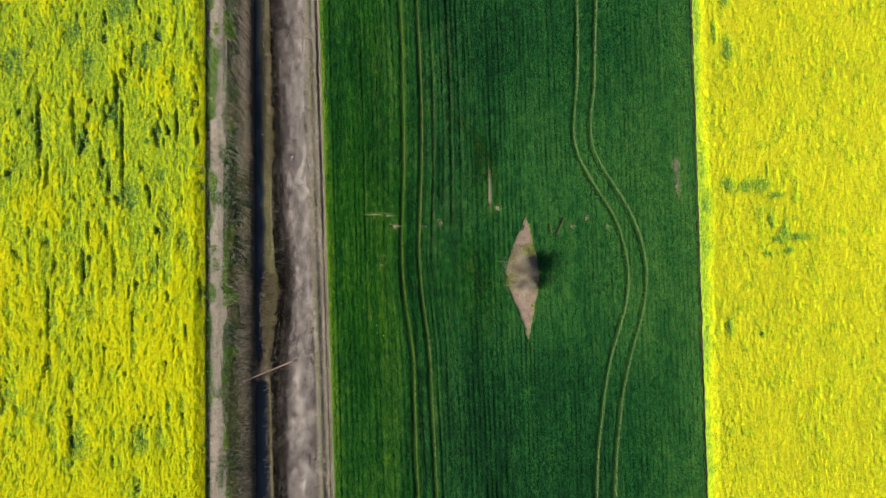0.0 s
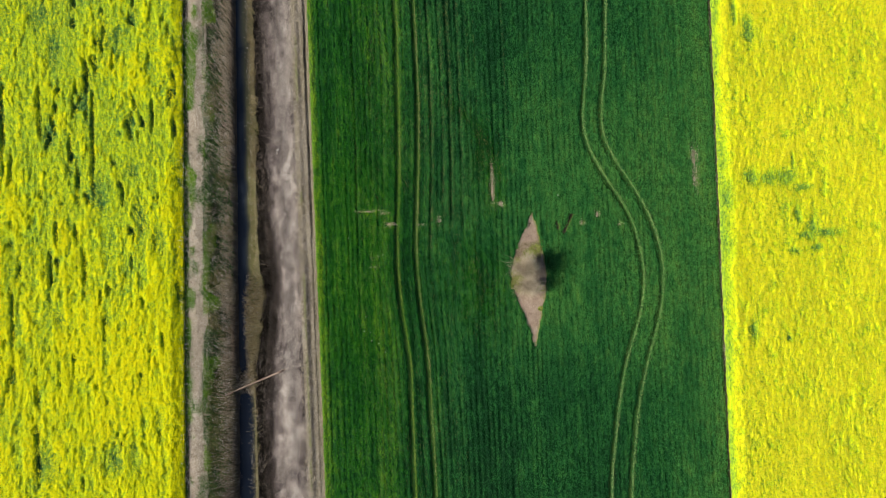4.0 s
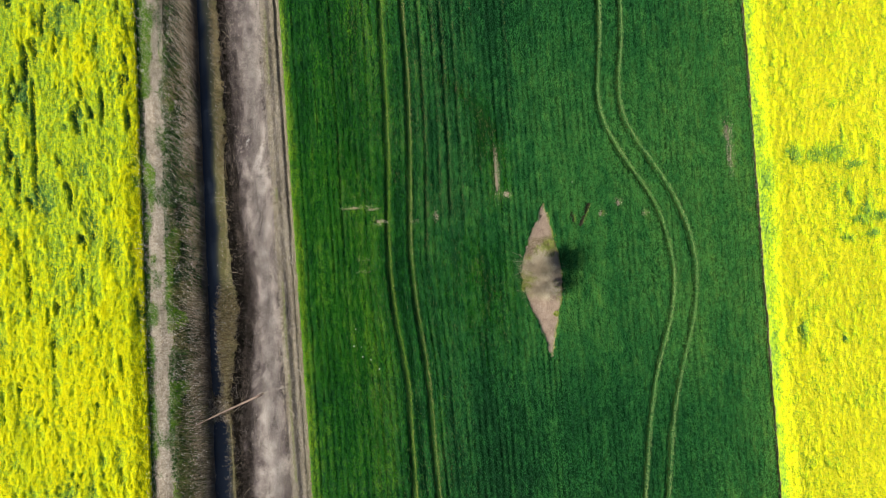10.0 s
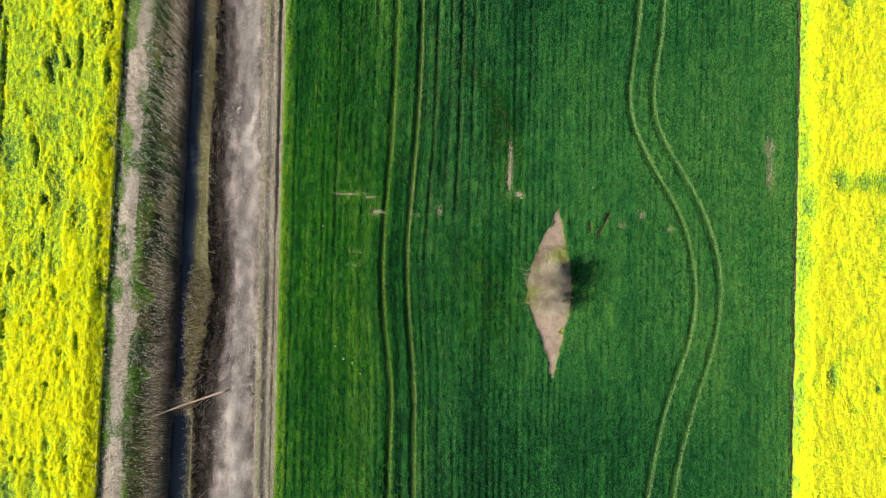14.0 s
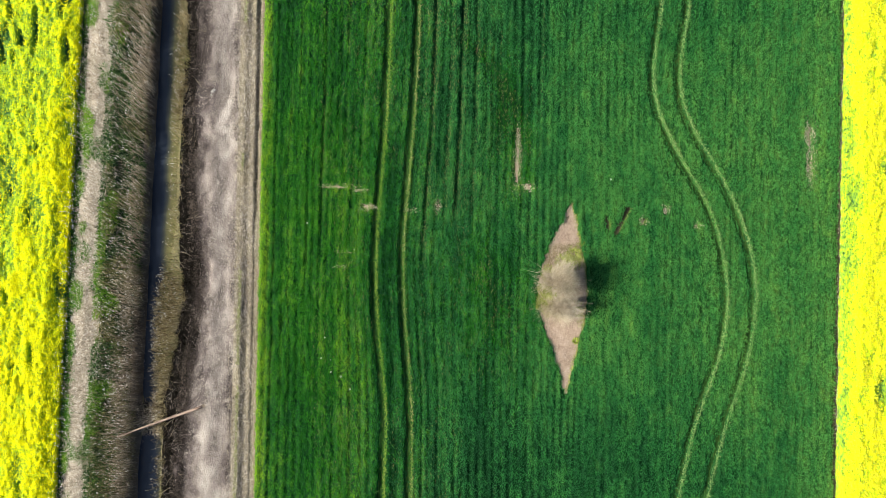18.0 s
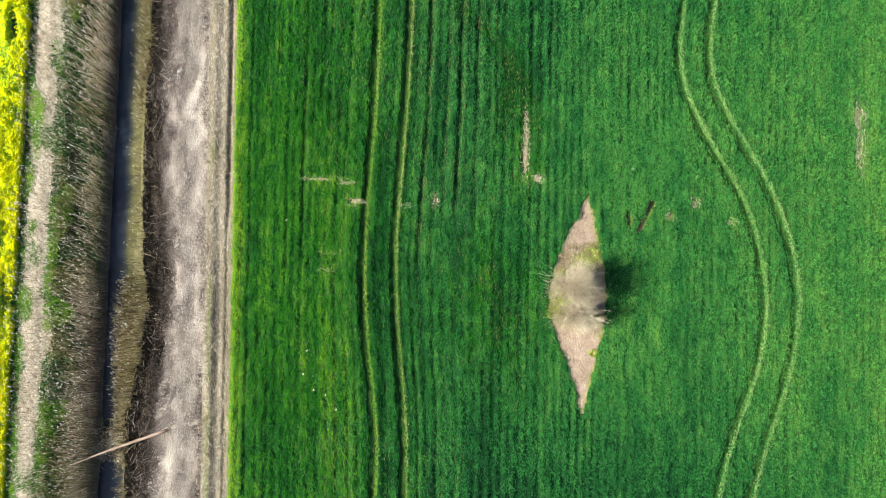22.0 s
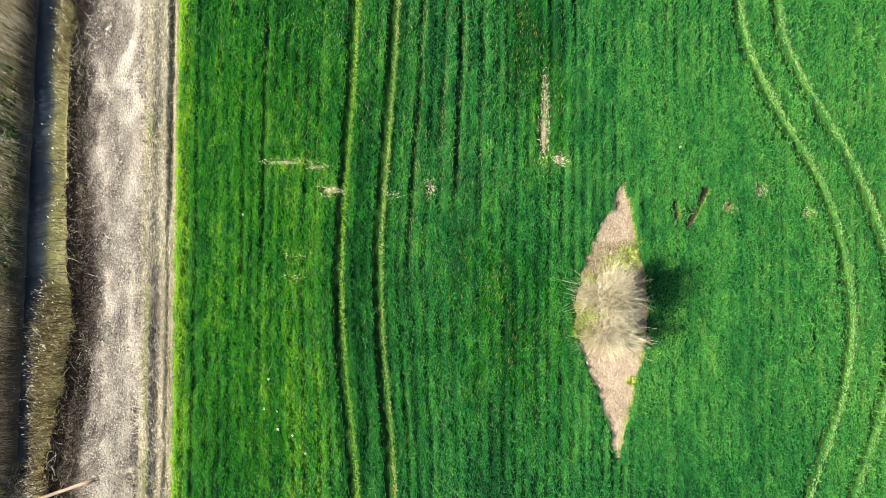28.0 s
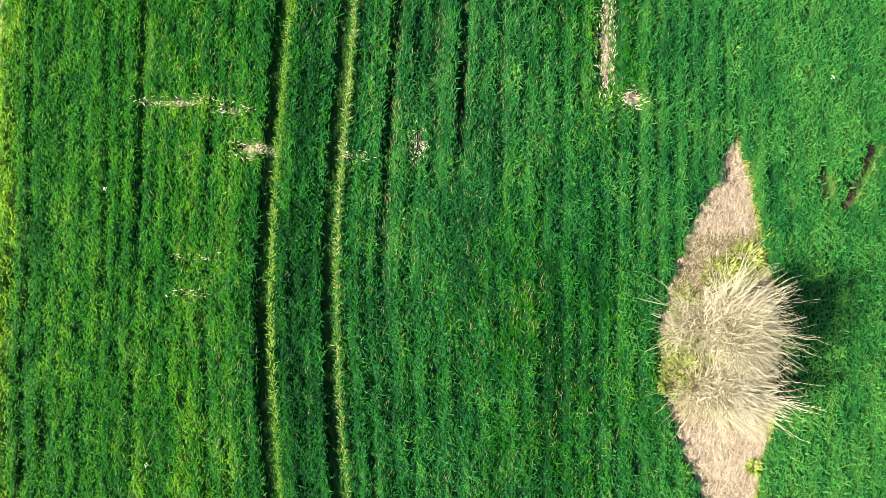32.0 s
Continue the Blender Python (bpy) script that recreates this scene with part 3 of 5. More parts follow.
    wide = 0.5 + 0.5 * np.cos(2 * math.pi * (xr / np.where(x < 4, 0.52, 0.47) + 0.5 * vnoise(xr * 0.7, y * 0, 25)))
    slim = 0.5 + 0.5 * np.cos(2 * math.pi * (xr / 0.17 + 0.4 * vnoise(xr * 0.8, y * 0, 26)))
    amp = np.interp(x, [-13, -8, -2, 4, 8, 25], [0.3, 0.28, 0.52, 0.55, 0.38, 0.3]) * (0.35 + 1.3 * vnoise(xr * 1.1, y * 0.09, 22)) * (0.5 + vnoise(xr * 0.8, y * 0.6, 24))
    return np.clip(1 - amp * (0.75 * wide + 0.35 * slim) - 0.95 * furrows(x, y), 0, 1)


def smudge(x, y):
    """Thin, browned crop in a curved drift."""
    arc = np.exp(-((np.hypot(x + 4.5, y - 6.5) - 9.0 - 0.6 * vnoise(x, y, 37)) / 0.55) ** 2) * (x > 0) * np.clip((y - 3) / 3, 0, 1)
    drift = np.exp(-((x - 3.6) / 1.1) ** 2 - ((y - 8.5) / 3.5) ** 2)
    beside = 0.8 * np.exp(-((x - 2.6) / 2.8) ** 2 - ((y + 2.8) / 4.5) ** 2)
    return np.clip((0.7 * arc + drift + beside) * (0.3 + 1.1 * vnoise(x * 2.2, y * 0.9, 36)), 0, 1)


def wheat_tone(x, y):
    """Where the crop runs from blue-green to yellow, painted-in sunlight included."""
    t = 0.30 + np.interp(x, [4, 9], [1.0, 0.5]) * (0.22 * (vnoise(x * 0.22, y * 0.10, 31) - 0.5) + 0.18 * (vnoise(x * 1.3, y * 0.16, 32) - 0.5)) + 0.12 * (vnoise(x * 3.5, y * 0.5, 33) - 0.5)
    # eastward rise: paler crop, plus down-sun brightness put into the colour
    t = t + np.interp(x, [-12.7, -12.35, -11.9, -11.3, -9, -4, 2, 8, 14, 18, 25], [0.66, 0.5, 0.16, 0.02, -0.05, -0.06, 0.02, 0.17, 0.21, 0.25, 0.42])
    # a lighter band paints the sunlit east flank of each wheel track
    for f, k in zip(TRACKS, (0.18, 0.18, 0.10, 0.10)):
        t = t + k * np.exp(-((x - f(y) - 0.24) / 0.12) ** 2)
    t = t + 0.16 * (vnoise(x * 2.3, y * 1.5, 34) - 0.5) + np.interp(x, [4, 9], [0.34, 0.22]) * (vnoise(x * 4.0, y * 2.0, 44) - 0.5) + 0.34 * (vnoise(x * 9, y * 6, 45) - 0.5)
    t = t - 0.26 * smudge(x, y) - np.where(y < 0, 0.28 * np.clip((-y - 6) / 7, 0, 1), 0.04 * np.clip((y - 4) / 7, 0, 1) + 0.2 * np.clip((y - 13) / 8, 0, 1)) * np.clip((x + 1) / 4, 0, 1) * np.interp(x, [15, 22], [1.0, 0.5])
    for sx, sy, rx, ry, dep in SPOTS:
        t = t + 0.3 * dep * np.exp(-(((x - sx) / (rx + 0.2)) ** 2 + ((y - sy) / (ry + 0.2)) ** 2))
    t = t + 0.22 * np.exp(-((x + 5.8) / 2.2) ** 2 - ((y - 3.2) / 1.8) ** 2) * vnoise(x * 4, y * 4, 35)
    xr = straightened(x, y)
    t = t + (0.10 * (vnoise(xr * 2.4, y * 0.05, 28) - 0.5) + 0.14 * (vnoise(xr * 6.5, y * 0.12, 30) - 0.5)) * np.interp(x, [-8, 6, 10, 16], [2.0, 1.9, 1.0, 0.5])
    west = np.clip((-x - 4.9) / 1.0, 0, 1)
    t = t + west * (0.02 + 0.10 * np.exp(-((x + 6.8) / 1.6) ** 2) + 0.13 * np.clip((-1 - y) / 6, 0, 1))
    t = t + 0.14 * np.exp(-((x - 3.0) / 2.4) ** 2 - ((y - 4.5) / 1.8) ** 2) + 0.2 * np.exp(-((x - 4.3) / 1.2) ** 2 - ((y - 7.0) / 2.5) ** 2)
    return t


def stand(x, y):
    """Height of the closed stand."""
    h = 0.27 + 0.05 * (vnoise(x * 0.6, y * 0.3, 41) - 0.5) + 0.06 * (vnoise(x * 2.3, y * 1.5, 34) - 0.5) + 0.22 * (clumps(x, y) - 0.5)
    h = h * (0.25 + 0.75 * rows_of(x, y)) * (1 - 0.3 * smudge(x, y))
    edge = np.clip(np.minimum(x - wheat_w(y), wheat_e(y) - x) / 0.12, 0, 1)
    return (h * edge + 0.02) * (1 - bare(x, y)) - 0.06 * bare(x, y)


u = np.linspace(0, 1, 430)
wyv = np.arange(-HALF, HALF + 0.01, 0.17)
UY = np.repeat(wyv[:, None], len(u), 1)
UX = wheat_w(UY) + (wheat_e(UY) - wheat_w(UY)) * u[None]
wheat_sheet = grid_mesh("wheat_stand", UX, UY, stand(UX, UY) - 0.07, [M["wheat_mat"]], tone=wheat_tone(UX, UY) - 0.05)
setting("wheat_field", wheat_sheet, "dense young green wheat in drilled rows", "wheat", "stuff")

patches = [scatter(-12.7, 13.5, -9.5, 9.5, 640), scatter(-12.7, 25.0, -16, 16, 330), scatter(-12.7, 25.0, -HALF, HALF, 190)]
bx, by, bs = [], [], []
for k, (px, py) in enumerate(patches):
    near = (px < 13.5) & (np.abs(py) < 9.5)
    mid = np.abs(py) < 16
    keep = [np.ones_like(near), ~near, ~mid][k]
    bx.append(px[keep]), by.append(py[keep]), bs.append(np.full(keep.sum(), [1.0, 1.2, 1.5][k]))
bx, by, bs = np.concatenate(bx), np.concatenate(by), np.concatenate(bs)
ok = (bx > wheat_w(by) + 0.03) & (bx < wheat_e(by) - 0.03)
bx, by, bs = bx[ok], by[ok], bs[ok]
inrut = np.min([np.abs(bx - f(by) + 0.1) for f in TRACKS], 0) < 0.22
ok = rng.uniform(0, 1, len(bx)) < np.maximum(1 - bare(bx, by), 0.3 * inrut) * (0.05 + 0.95 * rows_of(bx, by)) * np.clip(1.5 * clumps(bx, by) - 0.02, 0, 1) * (1 - 0.3 * smudge(bx, by))
bx, by, bs = bx[ok], by[ok], bs[ok]
n = len(bx)
hz = stand(bx, by) - 0.09
warm = rng.uniform(0, 1, n) < np.interp(bx + 1.5 * (vnoise(bx * 0.3, by * 0.1, 38) - 0.5), [-7, 0.0], [1.0, 0.0]) + 1.2 * smudge(bx, by)
heading = np.where(rng.uniform(0, 1, n) < np.interp(bx, [-2, 10], [0.65, 0.4]), rng.normal(0.5 * math.pi, 0.45, n) + math.pi * rng.integers(0, 2, n), rng.uniform(0, 2 * math.pi, n))
length, width = rng.uniform(0.15, 0.28, n) * np.sqrt(bs), rng.uniform(0.018, 0.036, n) * bs
for key, k in (("wheat", ~warm), ("wheat_warm", warm)):
    q = int(k.sum())
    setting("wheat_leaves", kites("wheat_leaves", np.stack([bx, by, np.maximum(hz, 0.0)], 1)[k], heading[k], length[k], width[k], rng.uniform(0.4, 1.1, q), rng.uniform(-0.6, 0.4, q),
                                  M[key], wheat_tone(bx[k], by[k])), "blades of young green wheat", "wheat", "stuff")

# trodden floors of the wheel tracks, coloured dark for the crop's shade
ty = np.concatenate([[-FAR, -100, -60], np.arange(-HALF, HALF + 0.01, 0.25), [60, 100, FAR]])
for f, g in zip(TRACKS, GAP):
    off = np.linspace(-g - 0.05, g + 0.05, 5)
    TX = f(ty)[:, None] - 0.6 * g + off[None]
    TY = np.repeat(ty[:, None], 5, 1)
    TZ = 0.02 + 0.03 * (vnoise(TX * 6, TY * 3, 51) - 0.5) + 0.02 * np.abs(off[None]) / g
    setting("wheel_track", grid_mesh("wheel_track", TX, TY, TZ, [M["track_floor"]]), "trodden wheel track through the wheat, its floor coloured dark as shade", "wheel track")

# short yellowed blades that paint the tracks' sunlit side, and flattened straw in thin spots
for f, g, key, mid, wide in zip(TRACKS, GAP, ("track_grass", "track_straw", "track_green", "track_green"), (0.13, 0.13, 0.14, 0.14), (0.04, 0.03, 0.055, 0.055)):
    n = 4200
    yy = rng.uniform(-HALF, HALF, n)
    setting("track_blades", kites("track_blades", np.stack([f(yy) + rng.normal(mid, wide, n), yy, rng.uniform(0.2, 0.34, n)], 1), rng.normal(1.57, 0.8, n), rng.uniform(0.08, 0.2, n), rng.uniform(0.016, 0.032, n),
                                  rng.uniform(0.0, 0.5, n), rng.uniform(-0.5, 0.3, n), M[key]), "short yellowed blades, coloured bright as the sunlit side of a wheel track", "wheat", "stuff")
yy = rng.uniform(-HALF, HALF, 2200)
px = np.where(rng.uniform(0, 1, 2200) < 0.3, TRACKS[0](yy), TRACKS[1](yy)) + rng.normal(0.13, 0.03, 2200)
n = len(yy)
setting("rut_straw", kites("rut_straw", np.stack([px, yy, np.full(n, 0.07)], 1), rng.normal(1.57, 0.5, n), rng.uniform(0.08, 0.22, n), rng.uniform(0.012, 0.026, n),
                             rng.uniform(0.0, 0.7, n), rng.uniform(-0.4, 0.4, n), M["track_straw"]), "bleached blades along the wheel tracks", "straw", "stuff")
px, py, pa = [], [], []
for sx, sy, rx, ry, dep in SPOTS:
    n = int(3000 * dep * (rx + 0.05) * (ry + 0.05))
    px.append(rng.normal(sx, rx * 0.7 + 0.03, n)), py.append(rng.normal(sy, ry * 0.6 + 0.02, n))
    pa.append(rng.normal(0.0 if rx > ry else math.pi / 2, 0.5, n))
px, py, pa = np.concatenate(px), np.concatenate(py), np.concatenate(pa)
n = len(px)
setting("flattened_straw", kites("flattened_straw", np.stack([px, py, np.maximum(stand(px, py), 0.02) + 0.02], 1), pa, rng.uniform(0.06, 0.17, n),
                                 rng.uniform(0.012, 0.024, n), rng.uniform(0.0, 0.4, n), rng.uniform(-0.4, 0.3, n), M["straw"]), "bleached flattened straw in thin spots", "straw", "stuff")
for ax, ay, bx_, by_, g in CUTS:
    q = rng.uniform(0, 1, 90)
    setting("gash_straw", kites("gash_straw", np.stack([ax + (bx_ - ax) * q + rng.normal(1.05 * g, 0.03, 90), ay + (by_ - ay) * q, rng.uniform(0.14, 0.24, 90)], 1), rng.normal(math.atan2(by_ - ay, bx_ - ax), 0.5, 90),
                                    rng.uniform(0.08, 0.2, 90), rng.uniform(0.012, 0.024, 90), rng.uniform(0.0, 0.9, 90), rng.uniform(-0.4, 0.4, 90), M["track_straw"]), "withered bent blades along a gash in the wheat", "straw", "stuff")
px, py = scatter(-9, 7, -24, 24, 140)
k = rng.uniform(0, 1, len(px)) < (0.9 * furrows(px - 0.16, py) * np.interp(px, [-12, -8, -6, 4, 7], [0.1, 0.25, 1, 1, 0.8]) * np.interp(py, [-24, -4, 4], [0.35, 0.4, 1.0]) + 0.12 * (vnoise(px * 1.7, py * 0.25, 29) > 0.55) * (px < 1) + 0.38 * smudge(px, py) * (vnoise(px * 1.3, py * 0.7, 46) > 0.38) + 0.12 * np.exp(-((px + 6.6) / 1.3) ** 2) * (vnoise(px * 1.5, py * 0.5, 50) > 0.4) + 0.22 * np.exp(-((px - 0.5) / 2.2) ** 2 - ((py - 4.2) / 1.6) ** 2) * vnoise(px * 2, py * 2, 39)) * (1 - bare(px, py))
px, py = px[k], py[k]
n = len(px)
setting("withered_blades", kites("withered_blades", np.stack([px, py, np.maximum(stand(px, py), 0.02) + 0.02], 1), rng.normal(1.5, 0.4, n), rng.uniform(0.1, 0.26, n), rng.uniform(0.010, 0.022, n),
                                 rng.uniform(0.0, 0.6, n), rng.uniform(-0.4, 0.3, n), M["withered"]), "withered brown blades among the wheat", "straw", "stuff")
yy = rng.uniform(-8.6, 3.7, 1500)
n = len(yy)
setting("diamond_fringe", kites("diamond_fringe", np.stack([DIA_R(yy) + rng.normal(-0.02, 0.05, n), yy, np.full(n, 0.02)], 1), rng.uniform(0, 2 * math.pi, n), rng.uniform(0.1, 0.22, n),
                                rng.uniform(0.01, 0.025, n), rng.uniform(0.2, 1.2, n), rng.uniform(-0.4, 0.6, n), M["lime_weed"]), "yellow-green grass along the bare soil's edge", "grass", "stuff")

# pale trodden soil under the thin spots
for sx, sy, rx, ry, dep in SPOTS:
    if dep >= 0.7:
        q = np.linspace(0, 2 * math.pi, 25)[:-1]
        rad = np.linspace(0, 0.95, 5)[:, None] * (1 + 0.7 * (vnoise(np.cos(q) * 3 + sx, np.sin(q) * 2 + sy, 47) - 0.5))[None]
        PX, PY = sx + rx * rad * np.cos(q)[None], sy + ry * rad * np.sin(q)[None]
        PX, PY = np.concatenate([PX, PX[:, :1]], 1), np.concatenate([PY, PY[:, :1]], 1)
        setting("bare_spot", grid_mesh("bare_spot", PX, PY, 0.05 - 0.05 * np.linspace(0, 1, 5)[:, None] ** 2 + 0.04 * (vnoise(PX * 7, PY * 7, 48) - 0.5), [M["pale_soil"]]), "pale bare soil where the wheat failed", "bare soil")

# wheat to the north and south of the closely built stretch
for name, a, b in (("far_wheat_north", HALF, FAR), ("far_wheat_south", -FAR, -HALF)):
    fy = np.linspace(a, b, 60)
    FY = np.repeat(fy[:, None], 260, 1)
    FX = wheat_w(FY) + (wheat_e(FY) - wheat_w(FY)) * np.linspace(0, 1, 260)[None]
    FZ = 0.22 + 0.08 * (vnoise(FX * 2, FY * 0.3, 52) - 0.5)
    for f in TRACKS:
        FZ = FZ - 0.3 * np.exp(-((FX - f(FY) + 0.1) / 0.25) ** 2)
    FZ[:, 0] = FZ[:, -1] = -0.02
    FZ[0 if a > 0 else -1] = 0.1
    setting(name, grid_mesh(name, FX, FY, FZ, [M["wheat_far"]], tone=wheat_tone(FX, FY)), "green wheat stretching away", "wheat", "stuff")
    lo, hi = (HALF, 62.0) if a > 0 else (-62.0, -HALF)
    px, py = scatter(-12.6, 25.0, lo, hi, 38)
    k = (np.min([np.abs(px - f(py) + 0.1) for f in TRACKS], 0) > 0.2) & (rng.uniform(0, 1, len(px)) < np.clip((70 - np.abs(py)) / 40, 0, 1))
    px, py = px[k], py[k]
    n = len(px)
    setting(name + "_leaves", kites(name, np.stack([px, py, np.full(n, 0.1)], 1), rng.uniform(0, 2 * math.pi, n), rng.uniform(0.2, 0.36, n), rng.uniform(0.045, 0.08, n),
                                    rng.uniform(0.5, 1.3, n), rng.uniform(-0.7, 0.5, n), M["wheat"], wheat_tone(px, py)), "blades of green wheat further off", "wheat", "stuff")

# ---- canola fields ----
# open places in the bloom: x, y, half width, half length
GAPS_W = [(-38.1, 24.6, 1.2, 1.2), (-36.8, 21.3, 0.8, 1.7), (-31.3, 21.8, 0.8, 1.8), (-37.5, 13.3, 0.8, 1.3), (-32.8, 7.0, 0.9, 1.5), (-27.3, 2.6, 0.6, 1.6), (-29.6, 9.1, 0.5, 0.8),
          (-30.2, -17.6, 0.7, 2.2), (-31.9, -17.8, 0.8, 1.3), (-38.2, -18.3, 0.8, 1.5), (-27.8, -14.2, 0.4, 1.0), (-30.4, -6.75, 0.3, 0.4), (-44.4, 22.0, 1.4, 1.8), (-33.2, 26.8, 1.3, 1.2),
          (-37.0, -4.5, 0.4, 0.7), (-46.1, -12.9, 0.5, 1.5), (-29.0, 5.0, 0.5, 1.5)]
# narrow slits along the rows, their inner shade put into the colour
SLITS_W = [(-34.0, 16.8, 0.32, 2.9), (-33.45, 12.5, 0.26, 5.5), (-34.95, 8.2, 0.28, 1.7), (-38.55, 15.1, 0.28, 2.0), (-27.7, 14.3, 0.18, 1.6), (-37.75, 0.0, 0.28, 2.0), (-34.5, -0.3, 0.28, 2.2),
           (-28.4, -8.5, 0.16, 1.2), (-39.38, -17.6, 0.40, 3.1), (-41.5, -4.3, 0.25, 2.6), (-42.2, 14.2, 0.38, 5.2), (-40.8, 0.3, 0.3, 0.9)]
GAPS_E = [(28.1, 6.0, 0.9, 0.85), (29.6, 5.9, 1.1, 0.7), (31.1, 6.0, 0.9, 0.85), (32.5, 5.0, 1.0, 0.35), (31.75, 7.2, 0.15, 0.9), (33.3, 1.3, 0.45, 1.5),
          (34.3, 0.8, 1.7, 0.4), (32.0, 2.4, 0.3, 1.0), (31.6, -0.8, 0.6, 0.3), (33.5, -0.5, 0.6, 0.35), (32.6, 0.6, 0.7, 0.5), (28.3, 20.0, 0.5, 1.6), (27.1, 21.6, 0.3, 1.2), (28.4, 25.2, 0.5, 1.0),
          (25.75, 4.2, 0.35, 0.9), (27.5, -8.0, 0.4, 0.9), (30.6, -8.7, 0.3, 0.4)]
# sparse bloom along the eastern field's edge
EDGE_E = [(25.8, 4.6, 0.65, 2.8), (25.6, 0.5, 0.55, 2.8), (25.4, -3.6, 0.45, 2.4), (25.5, 8.6, 0.45, 2.4), (25.4, -8.5, 0.25, 3.0)]


def thin(x, y, gaps, seed):
    t = np.zeros_like(x)
    jag = 1.4 * (vnoise(x * 2.2, y * 1.4, seed) - 0.5) + 0.8 * (vnoise(x * 6, y * 4, seed + 1) - 0.5)
    for gx, gy, rx, ry in gaps:
        t = np.maximum(t, np.clip(1.5 - np.hypot((x - gx) / rx, (y - gy) / ry) + jag * 0.42, 0, 1))
    return t


def slits(x, y):
    """Narrow gaps along the rows of the western crop, 0 to 1."""
    t = np.zeros_like(x)
    jag = 1.5 * (vnoise(x * 2.5, y * 1.3, 66) - 0.5) + 0.9 * (vnoise(x * 6, y * 3.5, 67) - 0.5)
    for gx, gy, rx, ry in SLITS_W:
        t = np.maximum(t, np.clip(1.4 - np.hypot((x - gx) / (0.8 * rx), (y - gy) / ry) + 0.6 * jag, 0, 1))
    stray = vnoise(x * 1.4 + 3, y * 0.3, 78) * (0.4 + 0.8 * vnoise(x * 3, y * 1.1, 79))
    return np.maximum(t, np.clip((stray - 0.72 + 0.06 * np.clip((y - 4) / 10, -1, 1)) * 5, 0, 0.8))


def bloom_w(x, y):
    rows = vnoise(x * 2.2, y * 0.12, 60)
    s = 0.20 * vnoise(x * 0.9, y * 0.35, 61) + 0.25 * vnoise(x * 2.4, y * 0.9, 62) + 0.17 * vnoise(x * 0.3, y * 0.16, 63) + 0.22 * vnoise(x * 6, y * 3.5, 65) + 0.16 * rows
    north = np.clip((y + 10) / 22, 0, 1)
    edge = np.clip((x - canola_w(y) + 1.8) / 1.4, 0, 1)
    d = np.clip(0.55 + (s - 0.435 - 0.17 * north + 0.12 * edge) * 3.2, 0.16, 1.0)
    return d * (1 - 0.68 * thin(x, y, GAPS_W, 64)) * (1 - 0.95 * slits(x, y))


def bloom_e(x, y):
    s = 0.3 * vnoise(x * 0.7, y * 0.6, 71) + 0.3 * vnoise(x * 2.4, y * 1.1, 72) + 0.4 * vnoise(x * 6.0 + y * 1.5, y * 3.5, 73)
    edge = np.clip((x - canola_e(y) - 0.5 * vnoise(y * 0.9, y * 0, 75) * vnoise(y * 0.2, y * 0, 77)) / 0.5 + 0.35 * (vnoise(x * 5, y * 5, 76) - 0.5), 0, 1)
    d = np.clip(0.74 + (s - 0.42) * 2.2, 0.25, 1) * edge
    return d * (1 - 0.97 * thin(x, y, GAPS_E, 74)) * (1 - 0.75 * thin(x, y, EDGE_E, 84))


def heads(x, y):
    """Tufts of flower heads, 0 in the pits between them to 1."""
    return np.clip(0.5 + 2.2 * (0.4 * vnoise(x * 11, y * 8, 69) + 0.6 * vnoise(x * 5.6, y * 4.2, 70) - 0.5), 0, 1)


def canola_height(x, y, bloom):
    h = 0.66 + 0.13 * np.clip(bloom * 1.3, 0, 1) + 0.12 * (heads(x, y) - 0.5) + 0.10 * (vnoise(x * 1.6, y * 0.8, 82) - 0.5)
    return h


def edge_slope(x, y, inner, side):
    return 0.5 + 0.5 * np.clip((x - inner(y)) * side / 1.0, 0, 1)


FAR_E, FAR_W = 47.0, -48.0
for name, inner, outer, bloom, gaps, seed in (("canola_field_west", canola_w, FAR_W, bloom_w, GAPS_W, 64), ("canola_field_east", canola_e, FAR_E, bloom_e, GAPS_E, 74)):
    v = np.linspace(0, 1, 230)
    cy = np.arange(-HALF, HALF + 0.01, 0.2)
    CY = np.repeat(cy[:, None], len(v), 1)
    CX = inner(CY) + 0.12 * (vnoise(CY * 2.5, CY * 0, seed + 5) - 0.5) * (1 - v[None]) + (outer - inner(CY)) * v[None]
    B = bloom(CX, CY)
    CZ = canola_height(CX, CY, B) - (0.08 * thin(CX, CY, gaps, seed) + 0.3 * slits(CX, CY) if outer < 0 else 0.0)
    side = 1 if outer > 0 else -1
    CZ = CZ * edge_slope(CX, CY, inner, side)
    CZ[:, 0] = 0.0
    CZ[:, 1] = np.minimum(CZ[:, 1], CZ[:, 2] * 0.9)
    if outer < 0:
        CX, CZ, CY = CX[:, ::-1], CZ[:, ::-1], CY[:, ::-1]
    # tone drops in pits and slits, painting the shade between the plants
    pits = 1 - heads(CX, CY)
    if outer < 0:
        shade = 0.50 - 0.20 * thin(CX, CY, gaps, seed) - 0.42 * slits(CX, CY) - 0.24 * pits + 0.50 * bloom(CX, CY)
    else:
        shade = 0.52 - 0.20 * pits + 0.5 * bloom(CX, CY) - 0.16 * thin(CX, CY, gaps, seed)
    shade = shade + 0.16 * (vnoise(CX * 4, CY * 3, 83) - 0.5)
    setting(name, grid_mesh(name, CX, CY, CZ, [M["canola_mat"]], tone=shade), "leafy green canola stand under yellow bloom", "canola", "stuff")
    lo, hi = min(outer, 25.2 if outer > 0 else -25.9), max(outer, -24.6)
    fx, fyy = scatter(lo, hi, -HALF, HALF, 470 if outer < 0 else 240)
    inside = (fx - inner(fyy)) * (1 if outer > 0 else -1) > -0.05
